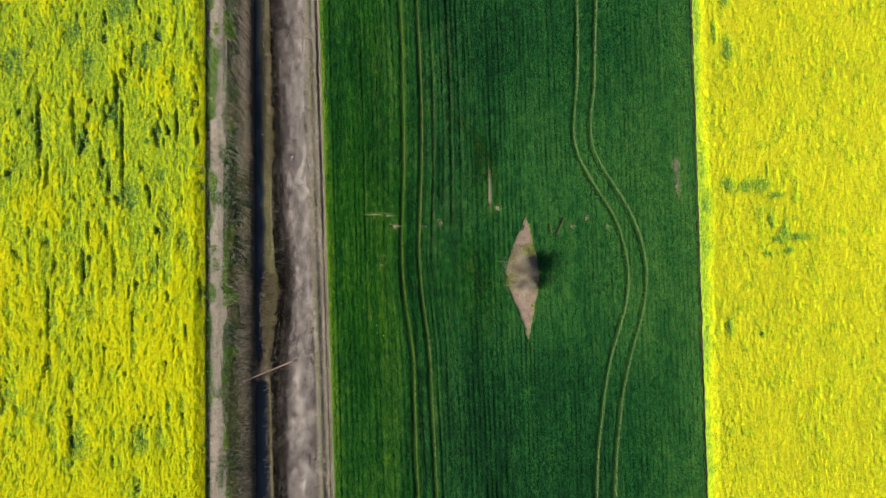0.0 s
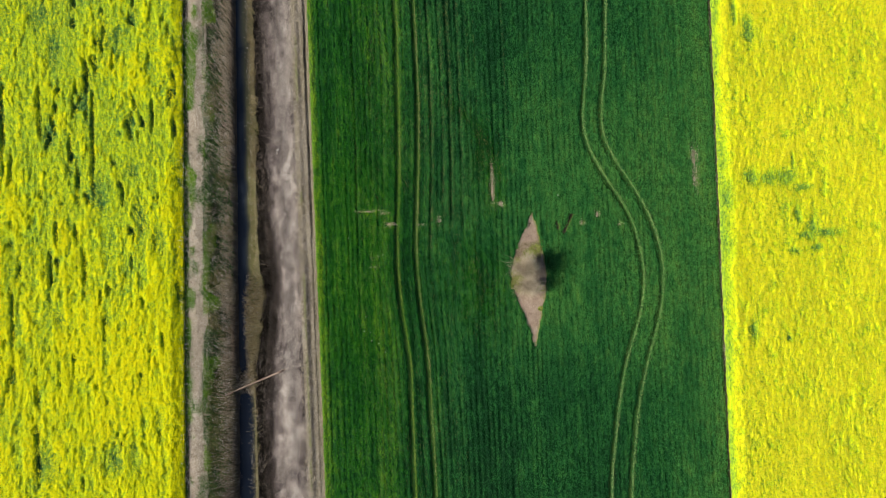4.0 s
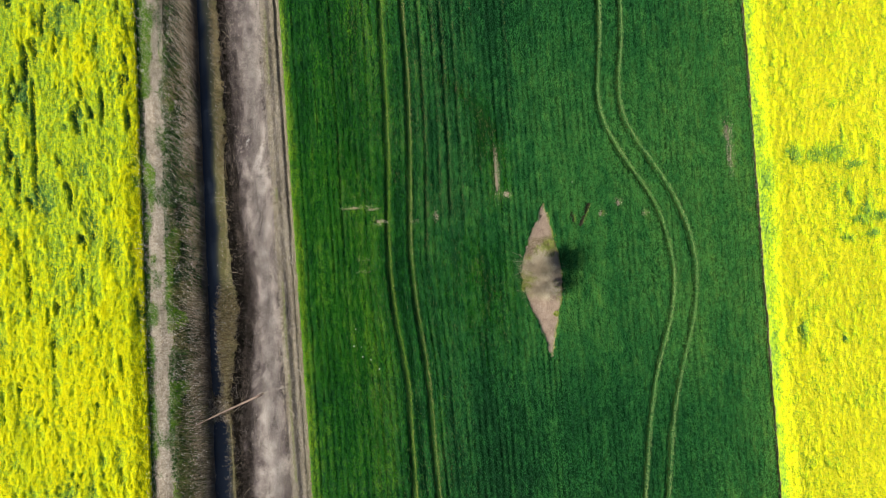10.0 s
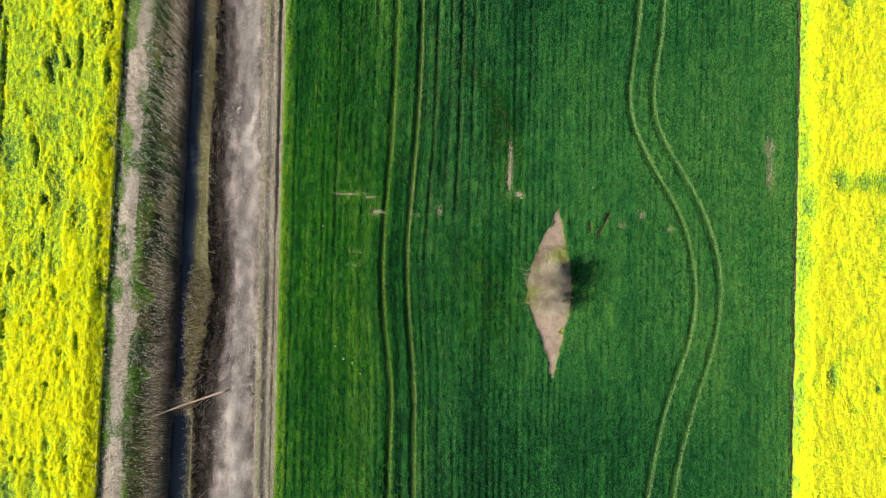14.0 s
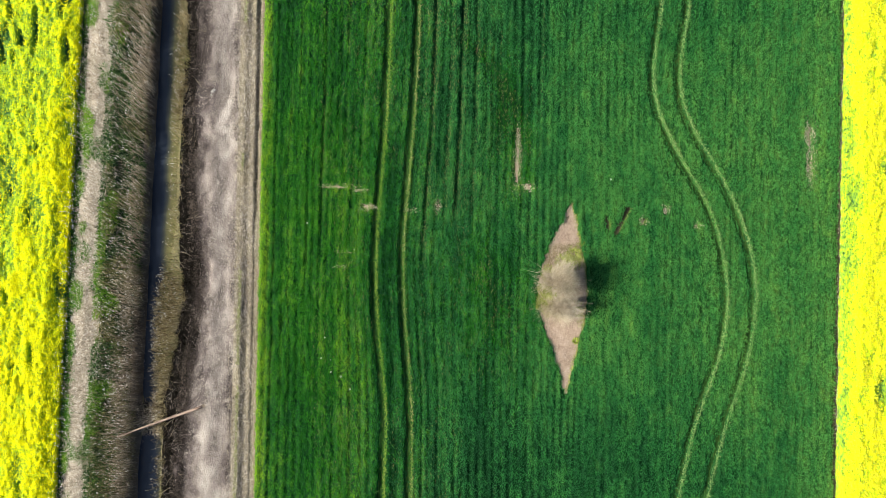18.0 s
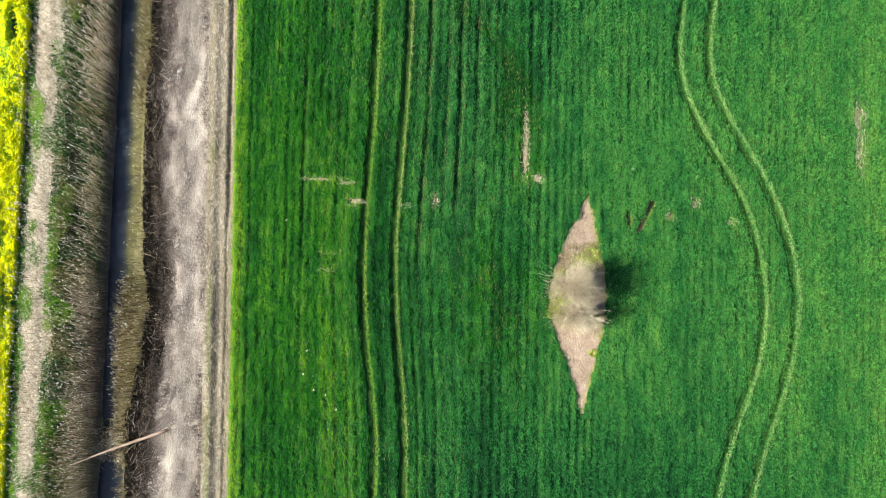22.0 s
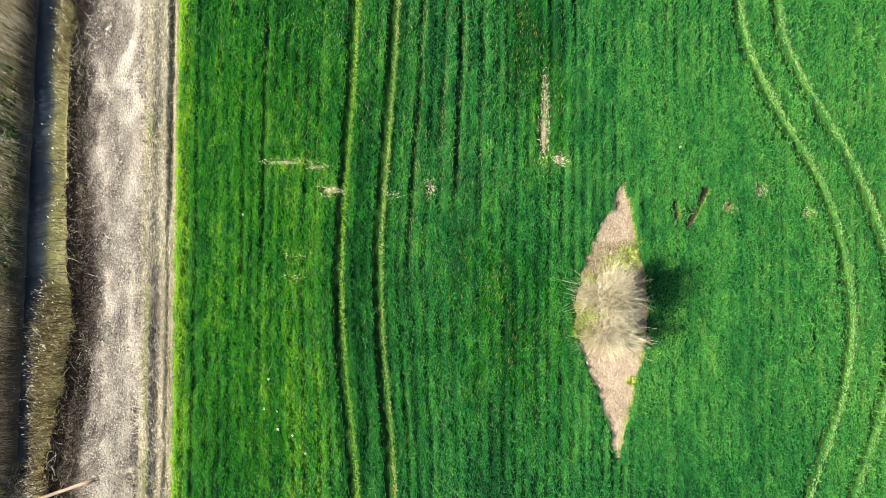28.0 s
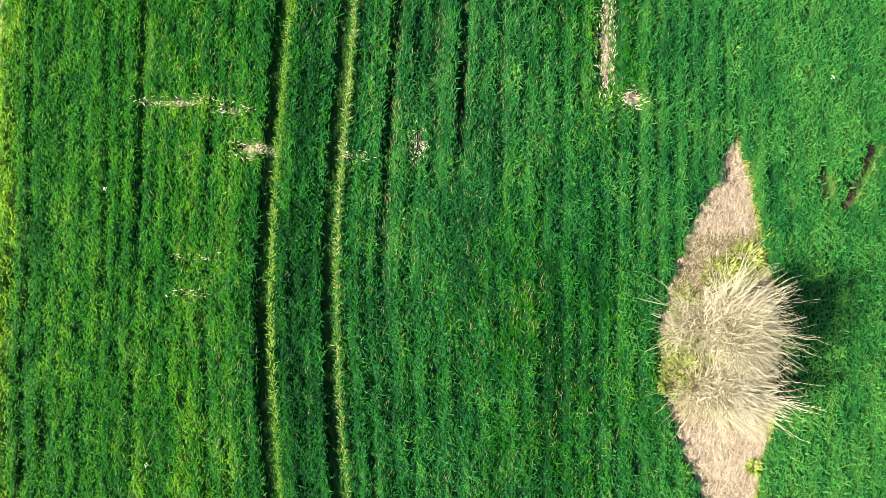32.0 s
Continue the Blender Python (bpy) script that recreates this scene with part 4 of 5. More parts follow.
    keep = inside & (rng.uniform(0, 1, len(fx)) < bloom(fx, fyy) * (0.25 + 0.95 * heads(fx, fyy) if outer < 0 else 0.45 + 0.7 * heads(fx, fyy)))
    fx, fyy = fx[keep], fyy[keep]
    n = len(fx)
    fz = canola_height(fx, fyy, bloom(fx, fyy)) * edge_slope(fx, fyy, inner, side) + rng.uniform(-0.05, 0.12, n)
    setting(name.replace("field", "bloom"), kites("bloom", np.stack([fx, fyy, fz], 1), rng.uniform(0, 2 * math.pi, n), rng.uniform(0.05, 0.115, n) * (1.0 if outer < 0 else 1.32), rng.uniform(0.045, 0.09, n) * (1.0 if outer < 0 else 1.32),
                                                 rng.uniform(-0.3, 0.6, n), rng.uniform(-0.6, 0.4, n), M["canola_bloom" if outer < 0 else "canola_pale"]),
            "bright yellow canola blossom", "canola", "stuff")
    fx, fyy = scatter(lo, hi, -HALF, HALF, 58)
    inside = (fx - inner(fyy)) * (1 if outer > 0 else -1) > 0.0
    fx, fyy = fx[inside], fyy[inside]
    n = len(fx)
    fz = (canola_height(fx, fyy, bloom(fx, fyy)) - (0.08 * thin(fx, fyy, gaps, seed) + 0.3 * slits(fx, fyy) if outer < 0 else 0.0)) * edge_slope(fx, fyy, inner, side) - 0.05
    # leaf tone carries the same painted shade in slits and pits
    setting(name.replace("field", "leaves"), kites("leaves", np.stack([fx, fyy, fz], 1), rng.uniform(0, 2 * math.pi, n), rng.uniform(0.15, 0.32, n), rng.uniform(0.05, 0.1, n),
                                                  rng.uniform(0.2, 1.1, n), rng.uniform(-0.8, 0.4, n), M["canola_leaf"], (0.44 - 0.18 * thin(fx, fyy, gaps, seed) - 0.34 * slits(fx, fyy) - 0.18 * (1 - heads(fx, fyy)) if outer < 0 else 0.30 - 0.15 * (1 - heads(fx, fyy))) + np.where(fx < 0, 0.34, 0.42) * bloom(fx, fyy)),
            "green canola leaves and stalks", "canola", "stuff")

for name, x0, x1, y0, y1 in (("far_canola_west", -110, FAR_W, -FAR, FAR), ("far_canola_east", FAR_E, 110, -FAR, FAR),
                             ("far_canola_west", FAR_W, -25.3, HALF, FAR), ("far_canola_west", FAR_W, -25.3, -FAR, -HALF),
                             ("far_canola_east", 25.4, FAR_E, HALF, FAR), ("far_canola_east", 25.4, FAR_E, -FAR, -HALF)):
    X, Y = np.meshgrid(np.linspace(x0, x1, 60), np.linspace(y0, y1, 80))
    Z = 0.8 + 0.15 * (vnoise(X, Y, 85) - 0.5)
    Z[0], Z[-1], Z[:, 0], Z[:, -1] = 0.3, 0.3, 0.3, 0.3
    setting(name, grid_mesh(name, X, Y, Z, [M["canola_far"]]), "yellow canola stretching away", "canola", "stuff")
    fx, fyy = scatter(max(x0, -65), min(x1, 65), max(y0, -70), min(y1, 70), 10)
    n = len(fx)
    if n:
        setting(name + "_bloom", kites(name, np.stack([fx, fyy, 0.8 + rng.uniform(-0.05, 0.12, n)], 1), rng.uniform(0, 2 * math.pi, n), rng.uniform(0.1, 0.25, n), rng.uniform(0.1, 0.2, n),
                                       rng.uniform(-0.3, 0.6, n), rng.uniform(-0.6, 0.4, n), M["canola_bloom"]), "bright yellow canola blossom", "canola", "stuff")

# ---- the bare diamond round the bushes ----
dy = np.linspace(-8.7, 3.8, 90)
DXL, DXR = DIA_L(dy) - 0.1, DIA_R(dy) + 0.1
DX = DXL[:, None] + (DXR - DXL)[:, None] * np.linspace(0, 1, 26)[None]
DY = np.repeat(dy[:, None], 26, 1)
DZ = 0.03 + 0.05 * (vnoise(DX * 2.5, DY * 1.8, 91) - 0.5) + 0.03 * (vnoise(DX * 6, DY * 4, 92) - 0.5)
DZ[:, 0] = DZ[:, -1] = -0.02
setting("bare_patch", grid_mesh("bare_patch", DX, DY, DZ, [M["pale_soil"]]), "diamond of pale dry unsown soil amid the wheat", "bare soil")


def litter(name, x0, x1, y0, y1, density, L, W, mat, label, category, lift=0.02, rise=0.35, keep=None, zf=ground_z, heading=None):
    x, y = scatter(x0, x1, y0, y1, density)
    if keep is not None:
        k = keep(x, y)
        x, y = x[k], y[k]
    n = len(x)
    a = rng.uniform(0, 2 * math.pi, n) if heading is None else rng.normal(heading[0], heading[1], n)
    return setting(name, kites(name, np.stack([x, y, zf(x, y) + lift], 1), a, rng.uniform(*L, n), rng.uniform(*W, n),
                               rng.uniform(0, rise, n), rng.uniform(-rise, rise, n), mat), label, category, "stuff")


flat = lambda x, y: np.full_like(x, 0.04)
litter("dry_straw", 5.6, 9.1, -8.7, 3.8, 260, (0.08, 0.3), (0.008, 0.02), M["bare_straw"], "dry straw lying on bare soil", "straw", zf=flat, heading=(1.35, 0.6),
       keep=lambda x, y: (x > DIA_L(y) + 0.1) & (x < DIA_R(y) - 0.1))


# ---- the two dead bushes ----
def fan(count, centre, spread, height, lean, seed, size=(0.6, 1.0), radius=0.012, kink=0.10, up=1.0):
    """Stems that rise from one root and arch outwards, each with two side twigs."""
    r = np.random.default_rng(seed)
    a = r.uniform(0, 2 * math.pi, count)
    q = np.sqrt(r.uniform(0.0, 1.0, count)) * r.uniform(size[0], size[1], count)
    ends = np.stack([centre[0] + lean[0] + np.cos(a) * q * spread[0], centre[1] + lean[1] + np.sin(a) * q * spread[1],
                     height * (0.38 + 0.62 * np.sqrt(np.clip(1.02 - q * q, 0.02, 1))) * r.uniform(0.75, 1.05, count) * up], -1)
    root = np.stack([centre[0] + r.normal(0, 0.16 * spread[0], count), centre[1] + r.normal(0, 0.16 * spread[1], count), np.full(count, -0.03)], -1)
    k = np.linspace(0, 1, 6)
    paths = root[:, None] * (1 - k)[None, :, None] + ends[:, None] * k[None, :, None]
    paths[:, :, 2] += (np.sin(k * math.pi) * 0.22 * height)[None] * r.uniform(0.4, 1.0, (count, 1))
    paths[:, 1:] += r.normal(0, kink, (count, 5, 3)) * np.array([1, 1, 0.5])
    rad = radius * r.uniform(0.7, 1.4, (count, 1)) * np.linspace(1.5, 0.45, 6)[None]
    sets, radii = [paths], [rad]
    for s in range(4):
        i = r.integers(1, 5, count)
        st = paths[np.arange(count), i]
        dr = (ends - root) * r.uniform(0.25, 0.5, (count, 1)) + r.normal(0, 0.22, (count, 3))
        tw = st[:, None] + dr[:, None] * np.linspace(0, 1, 6)[None, :, None] + r.normal(0, 0.02, (count, 6, 3)) * k[None, :, None]
        sets.append(tw), radii.append(radius * 0.6 * np.linspace(1.0, 0.4, 6)[None] * np.ones((count, 1)))
    return np.concatenate(sets), np.concatenate(radii)


def fans(*sets):
    return np.concatenate([p for p, r in sets]), np.concatenate([r for p, r in sets])


def bush(name, label, centre, branch_sets, stems, shoots):
    """A leafless bush; shoots: x, y, radius and height of fresh green spots at its foot."""
    thing = new(name)
    thing.location = (centre[0], centre[1], 0.0)
    tagged(thing, label, "bush")
    at = np.array([centre[0], centre[1], 0.0])
    for mat, (paths, rad) in branch_sets:
        paths[:, :, 2] = np.maximum(paths[:, :, 2], -0.05)
        count = len(paths) // 5
        for b in range(count):
            v, f = tubes(paths[b:b + 1] - at, rad[b:b + 1], 4)
            limb = part("branch", raw_mesh("branch", v, f, [mat]), thing)
            for s in range(1, 5):
                q = b + count * s
                v, f = tubes(paths[q:q + 1] - at, rad[q:q + 1], 3)
                part("twig", raw_mesh("twig", v, f, [mat]), limb)
    paths, rad = stems
    paths[:, :, 2] = np.maximum(paths[:, :, 2], -0.05)
    v, f = tubes(paths - at, rad, 3)
    tagged(part("dry_grass", raw_mesh("dry_grass", v, f, [M["lime_twig"]]), thing, "fine dry stems among the branches"), kind="stuff")
    spots = np.array(shoots)
    n = 250 * len(spots)
    pick = np.repeat(np.arange(len(spots)), 250)
    a, d = rng.uniform(0, 2 * math.pi, n), np.sqrt(rng.uniform(0.0, 1, n))
    base = np.stack([spots[pick, 0] - at[0] + np.cos(a) * d * spots[pick, 2], spots[pick, 1] - at[1] + np.sin(a) * d * spots[pick, 2] * 0.8, spots[pick, 3] * rng.uniform(0, 1, n)], 1)
    tagged(part("undergrowth", kites("undergrowth", base, a + rng.normal(0, 0.6, n), rng.uniform(0.12, 0.32, n), rng.uniform(0.02, 0.05, n), rng.uniform(0.3, 1.2, n),
                                      rng.uniform(-0.4, 0.9, n), M["shoot"]), thing, "yellow-green fresh shoots"), kind="stuff")
    return thing


C1, C2 = (7.1, -1.45), (7.0, -3.1)
bush("dead_bush", "leafless pale grey-brown bush with spreading branches on bare soil", C1,
           [(M["twig"], fan(170, C1, (2.2, 1.4), 1.2, (-0.2, 0.05), 1, radius=0.010, kink=0.09)), (M["twig"], fan(190, (7.1, -1.25), (1.05, 1.75), 2.8, (-0.05, 0.05), 2, size=(0.7, 1.0), radius=0.010, kink=0.10))],
           fans(fan(190, C1, (1.9, 1.25), 0.8, (0.0, 0.0), 3, radius=0.008, kink=0.06), fan(150, (7.1, -1.35), (1.0, 1.7), 2.6, (-0.05, 0.0), 7, radius=0.007, kink=0.10)), [(6.1, -1.85, 0.4, 0.6), (6.4, -1.0, 0.45, 0.3), (7.4, -0.25, 0.6, 0.25), (8.0, 0.35, 0.4, 0.15), (6.7, -2.05, 0.35, 0.7)])
bush("dry_bush", "low straw-coloured bush of dry stems on bare soil", C2,
           [(M["lime_twig"], fan(150, C2, (1.6, 1.15), 1.0, (0.1, -0.1), 4, radius=0.012, kink=0.06)), (M["twig"], fan(110, (7.1, -2.9), (1.35, 1.1), 2.1, (0.1, -0.15), 6, radius=0.013, kink=0.06))],
           fan(260, C2, (1.5, 1.1), 0.6, (0.05, -0.1), 5, radius=0.008, kink=0.06), [(5.95, -3.0, 0.35, 0.5), (6.15, -2.6, 0.4, 0.6), (8.3, -3.4, 0.3, 0.3)])


def tuft(name, count, radius, height, mat, label, category, width=(0.012, 0.03), seed=0, group="", parts_name="leaves"):
    """A tuft of leaves that fan out from one root."""
    r = np.random.default_rng(seed)
    a = r.uniform(0, 2 * math.pi, count)
    d = np.sqrt(r.uniform(0, 1, count)) * radius * 0.55
    base = np.stack([np.cos(a) * d, np.sin(a) * d, np.full(count, -0.02)], 1)
    thing = tagged(new(name), label, category, group)
    part(parts_name, kites(parts_name, base, a + r.normal(0, 0.5, count), r.uniform(0.6, 1.2, count) * height, r.uniform(*width, count), r.uniform(0.6, 1.4, count),
                           r.uniform(-0.3, 0.9, count), mat), thing)
    return thing


def place(first, spots, sizes=(0.7, 1.3)):
    """The first and its copies at the spots, turned and sized by chance."""
    for k, (x, y, z) in enumerate(spots):
        s = rng.uniform(*sizes)
        m = pose(x, y, z, 0, 0, rng.uniform(0, 360))
        ob = first if k == 0 else copy_thing(first, m)
        ob.matrix_basis = m @ Matrix.Diagonal((s, s, s, 1))


litter("dry_moss", 6.0, 8.5, -0.6, 1.1, 800, (0.05, 0.16), (0.012, 0.026), M["moss"], "dull brown dry moss and stalks on the bare soil", "moss", zf=flat, rise=0.6,
       keep=lambda x, y: (x > DIA_L(y) + 0.08) & (x < DIA_R(y) - 0.1) & (y < 0.95 + 0.25 * vnoise(x * 2, y * 2, 113)))
green = tuft("grass_tuft", 100, 0.5, 0.28, M["lime_weed"], "fresh yellow-green grass tuft on bare soil", "grass tuft", seed=11, group="tufts in the diamond", width=(0.008, 0.018))
place(green, [(7.55, 0.25, 0.03), (7.95, 0.55, 0.03), (8.3, 0.1, 0.03), (8.2, -0.4, 0.03), (7.2, 0.0, 0.03), (8.45, 0.85, 0.03), (6.3, -0.6, 0.03), (6.15, -2.6, 0.03),
              (6.0, -2.1, 0.03), (8.55, -4.1, 0.03), (8.35, -3.0, 0.03), (6.35, -3.4, 0.03)], (0.7, 1.2))
moss = tuft("lime_weed", 70, 0.22, 0.25, M["lime_weed"], "small bright lime-green weed at the edge of the wheat", "weed", seed=12, width=(0.03, 0.06))
place(moss, [(8.2, -5.25, 0.03)], (1.0, 1.01))

# white-flowering weeds that stand above the wheat
weed = tuft("flowering_weed", 24, 0.2, 0.5, M["weed"], "small weed with white flowers in the wheat", "weed", seed=13, group="white-flowering weeds", width=(0.02, 0.05))
def flower_head():
    bm = bmesh.new()
    tip = bm.verts.new((0, 0, 0.012))
    ring = [bm.verts.new((0.035 * math.cos(a) * (1.0 if q % 2 else 0.6), 0.035 * math.sin(a) * (1.0 if q % 2 else 0.6), 0.0)) for q, a in enumerate([k * math.pi / 5 for k in range(10)])]
    for k in range(10):
        bm.faces.new((tip, ring[k], ring[(k + 1) % 10]))
    me = bpy.data.meshes.new("flower_head")
    bm.to_mesh(me)
    bm.free()
    me.materials.append(M["petal"])
    return me


head_mesh = flower_head()
for hx, hy, hz_ in ((0.0, 0.02, 0.56), (0.06, -0.03, 0.53), (-0.05, -0.05, 0.54), (0.02, 0.08, 0.52), (-0.07, 0.05, 0.5)):
    part("flower_head", head_mesh, weed, "small white flower head").location = (hx, hy, hz_)
place(weed, [(10.26, 5.27, 0), (-9.45, 2.05, 0), (-8.12, -5.4, 0), (-8.31, -6.74, 0), (-7.71, -6.86, 0), (-7.64, -7.63, 0), (-6.38, -8.7, 0), (-6.3, 0.35, 0), (-7.0, -7.9, 0)], (0.5, 0.75))

# ---- the ditch: reeds, dry grass and weeds ----
gw = lambda x, y: 0.024 * np.clip(y, -40, 40)


def reeds(name, x, y, H, lean, mat, label, plume=0.6, radius=(0.006, 0.011)):
    """Stalks with a leaf or two and a pale plume at the top."""
    n = len(x)
    z = ground_z(x, y) - 0.03
    h = rng.uniform(*H, n)
    dx, dy_ = rng.normal(lean[0], 0.16, n) * h, rng.normal(lean[1], 0.16, n) * h
    k = np.array([0, 0.5, 1.0])
    paths = np.stack([x[:, None] + dx[:, None] * k ** 1.6, y[:, None] + dy_[:, None] * k ** 1.6, z[:, None] + h[:, None] * k], -1)
    v, f = tubes(paths, rng.uniform(*radius, n)[:, None] * np.array([1.0, 0.9, 0.5]), 3)
    ob = setting(name, raw_mesh(name, v, f[:1], [mat]), label, "reeds", "stuff")
    a = math.atan2(lean[1], lean[0]) + rng.normal(0, 0.9, n * 2)
    base = paths[:, 0].repeat(2, 0) * 0.5 + paths[:, 2].repeat(2, 0) * 0.5 + np.array([0, 0, 1.0]) * rng.uniform(-0.3, 0.3, (n * 2, 1)) * h.repeat(2)[:, None]
    setting(name + "_leaves", kites(name, base, a, rng.uniform(0.2, 0.5, n * 2), rng.uniform(0.007, 0.014, n * 2), rng.uniform(0.6, 1.3, n * 2), rng.uniform(-0.2, 1.0, n * 2), mat),
            "dry narrow reed leaves", "reeds", "stuff")
    p = rng.uniform(0, 1, n) < plume
    m = int(p.sum())
    setting(name + "_plumes", kites(name, paths[p, 2], rng.normal(2.4, 0.7, m), rng.uniform(0.09, 0.18, m), rng.uniform(0.026, 0.05, m), rng.uniform(0.4, 1.2, m), rng.uniform(-0.2, 0.8, m), M["plume"]),
            "pale feathery reed plumes", "reeds", "stuff")
    return ob


x, y = scatter(-23.0, -20.2, -HALF, HALF, 220)
k = (x > -22.9 + gw(x, y)) & (x < water_w(y) + 0.05) & (rng.uniform(0, 1, len(x)) < np.maximum(np.clip((x - gw(x, y) + 21.95) / 1.2, 0.05, 1) * (0.3 + 0.9 * vnoise(x * 0.3, y * 0.35, 101)), (x > -21.15 + gw(x, y)) * 0.5) * np.interp(y, [-6, 0, 1, 8, 10], [0.8, 0.8, 0.42, 0.42, 0.85]))
reeds("west_reeds", x[k], y[k], (0.7, 1.65), (-0.12, 0.26), M["reed"], "dry brown reeds on the shaded ditch slope", 0.28, (0.006, 0.010))
gold_edge = lambda y: black_w(y) - 0.25 + 0.45 * vnoise(y * 0.9, y * 0, 102) + 0.35 * vnoise(y * 3.1, y * 0, 114)
x, y = scatter(-20.0, -16.8, -HALF, HALF, 150)
k = (x > water_e(y) + 0.05) & (x < gold_edge(y)) & (rng.uniform(0, 1, len(x)) < np.interp(y, [-13, -11, -6, -2.5, -1.0, 7, 10], [0.3, 0.9, 1.0, 1.0, 0.2, 0.2, 0.9])) & (rng.uniform(0, 1, len(x)) < 0.35 + 0.75 * vnoise(x * 0.5, y * 0.4, 103))
reeds("east_reeds", x[k], y[k], (0.5, 1.05), (-0.10, 0.08), M["reed_gold"], "golden dry reeds along the water", 0.12)
y = rng.uniform(-HALF, HALF, 260)
x = water_e(y) + rng.uniform(-0.35, 0.15, 260)
reeds("water_reeds", x, y, (0.3, 0.7), (-0.1, 0.2), M["reed"], "plumed reeds in the water's edge", 0.9, (0.004, 0.007))
x, y = scatter(-25.4, -21.2, -HALF, HALF, 12)
k = (x > -25.2 + gw(x, y)) & (rng.uniform(0, 1, len(x)) < 0.35 + 0.9 * vnoise(x * 1.5, y * 0.5, 115))
reeds("bank_reeds", x[k], y[k], (0.5, 1.2), (-0.05, 0.22), M["reed"], "scattered plumed reeds on the ditch bank", 1.0, (0.004, 0.007))

between = lambda a, b: (lambda x, y: (x > a + gw(x, y)) & (x < b + gw(x, y)))
litter("gold_grass", -20.0, -16.8, -HALF, HALF, 165, (0.25, 0.65), (0.01, 0.022), M["reed_gold"], "golden dead grass leaning over the water", "dry grass", rise=1.2,
       keep=lambda x, y: (x > water_e(y) + 0.02 - np.interp(y, [7, 10], [0.0, 0.55]) * rng.uniform(0, 1, len(x))) & (x < gold_edge(y) - 0.1 * rng.uniform(0, 1, len(x))) & (rng.uniform(0, 1, len(x)) < np.interp(y, [-13, -11, -6, -2.5, -1.0, 7, 10], [0.3, 0.9, 1.0, 1.0, 0.2, 0.2, 0.9])) & (vnoise(x * 0.7, y * 0.3, 116) < 0.72), heading=(1.4, 1.2))
litter("olive_grass", -20.0, -16.8, -HALF, HALF, 300, (0.18, 0.42), (0.014, 0.03), M["olive"], "olive-green grass on the ditch's east side", "grass", rise=1.2,
       keep=lambda x, y: (x > water_e(y) + 0.02 - np.interp(y, [7, 10], [0.0, 0.55]) * rng.uniform(0, 1, len(x))) & (x < gold_edge(y) - 0.1) & (rng.uniform(0, 1, len(x)) < np.interp(y, [-13, -11, -6, -2.5, -1.0, 7, 10], [0.3, 0.9, 1.0, 1.0, 0.2, 0.2, 0.9])) & (vnoise(x * 0.7, y * 0.3, 116) > np.interp(y, [-12, -8, -2, 3], [0.7, 0.35, 0.4, 0.6])), heading=(1.4, 1.2))
litter("bank_grass", -25.3, -22.6, -HALF, HALF, 330, (0.12, 0.38), (0.012, 0.028), M["bank_straw"], "pale matted dry grass on the bank", "dry grass", rise=0.8, keep=between(-24.9, -22.95))
litter("bank_green", -26.0, -22.2, -HALF, HALF, 300, (0.15, 0.4), (0.02, 0.045), M["weed"], "green weeds and grass at the field edge", "grass", rise=1.1,
       keep=lambda x, y: between(-25.35, -22.9)(x, y) & (vnoise(x * 1.2, y * 0.45, 104) > np.interp(x - gw(x, y), [-25.4, -25.0, -24.7, -23.5, -22.9], [0.0, 0.3, 0.78, 0.75, 0.4])))
litter("bank_lime", -25.6, -23.3, -HALF, HALF, 480, (0.15, 0.36), (0.025, 0.05), M["bank_lime"], "bright lime-green grass on the bank", "grass", rise=0.7, lift=0.08,
       keep=lambda x, y: between(-25.0, -23.7)(x, y) & (vnoise(x * 1.2, y * 0.7, 111) - np.interp(y, [-6, -1, 4, 9], [0.45, 0.25, 0.2, 0.16]) > np.interp(x - gw(x, y) - np.interp(y, [-12, -2, 4], [0.0, 0.15, 0.4]), [-25.0, -24.6, -24.3, -24.0], [0.3, 0.42, 0.6, 0.85])))
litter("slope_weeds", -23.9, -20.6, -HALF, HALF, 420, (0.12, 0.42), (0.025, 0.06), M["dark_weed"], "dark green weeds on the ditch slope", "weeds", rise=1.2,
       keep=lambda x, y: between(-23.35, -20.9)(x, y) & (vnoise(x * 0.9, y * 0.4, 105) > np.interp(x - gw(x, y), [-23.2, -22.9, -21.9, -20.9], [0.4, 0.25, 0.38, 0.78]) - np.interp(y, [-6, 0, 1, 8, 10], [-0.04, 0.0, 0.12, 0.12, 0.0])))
litter("slope_olive", -23.4, -20.4, -HALF, HALF, 250, (0.12, 0.4), (0.012, 0.03), M["olive"], "olive-green and straw-coloured grass on the ditch slope", "grass", rise=1.1, lift=0.3,
       keep=lambda x, y: between(-23.0, -20.7)(x, y) & (vnoise(x * 1.1, y * 0.6, 121) > np.interp(y, [-4, 4], [0.42, 0.72])))
litter("slope_lime", -24.0, -21.6, -HALF, HALF, 420, (0.12, 0.34), (0.025, 0.05), M["bank_lime"], "bright clumps of fresh grass on the ditch slope", "grass", rise=1.0, lift=0.15,
       keep=lambda x, y: between(-23.3, -21.9)(x, y) & (vnoise(x * 0.9, y * 0.55, 126) > np.interp(x - gw(x, y), [-23.3, -22.7, -21.9], [0.62, 0.70, 0.86])))
litter("slope_litter", -23.0, -16.6, -HALF, HALF, 70, (0.12, 0.5), (0.006, 0.014), M["grey_straw"], "dead grass and broken stalks in the ditch", "dry grass", rise=0.6,
       keep=lambda x, y: ((x < -20.6 + 0.7 * gw(x, y)) | ((x > water_e(y) + 0.3) & (rng.uniform(0, 1, len(x)) < 0.1))) & (x < brink_e(y) + 0.2))
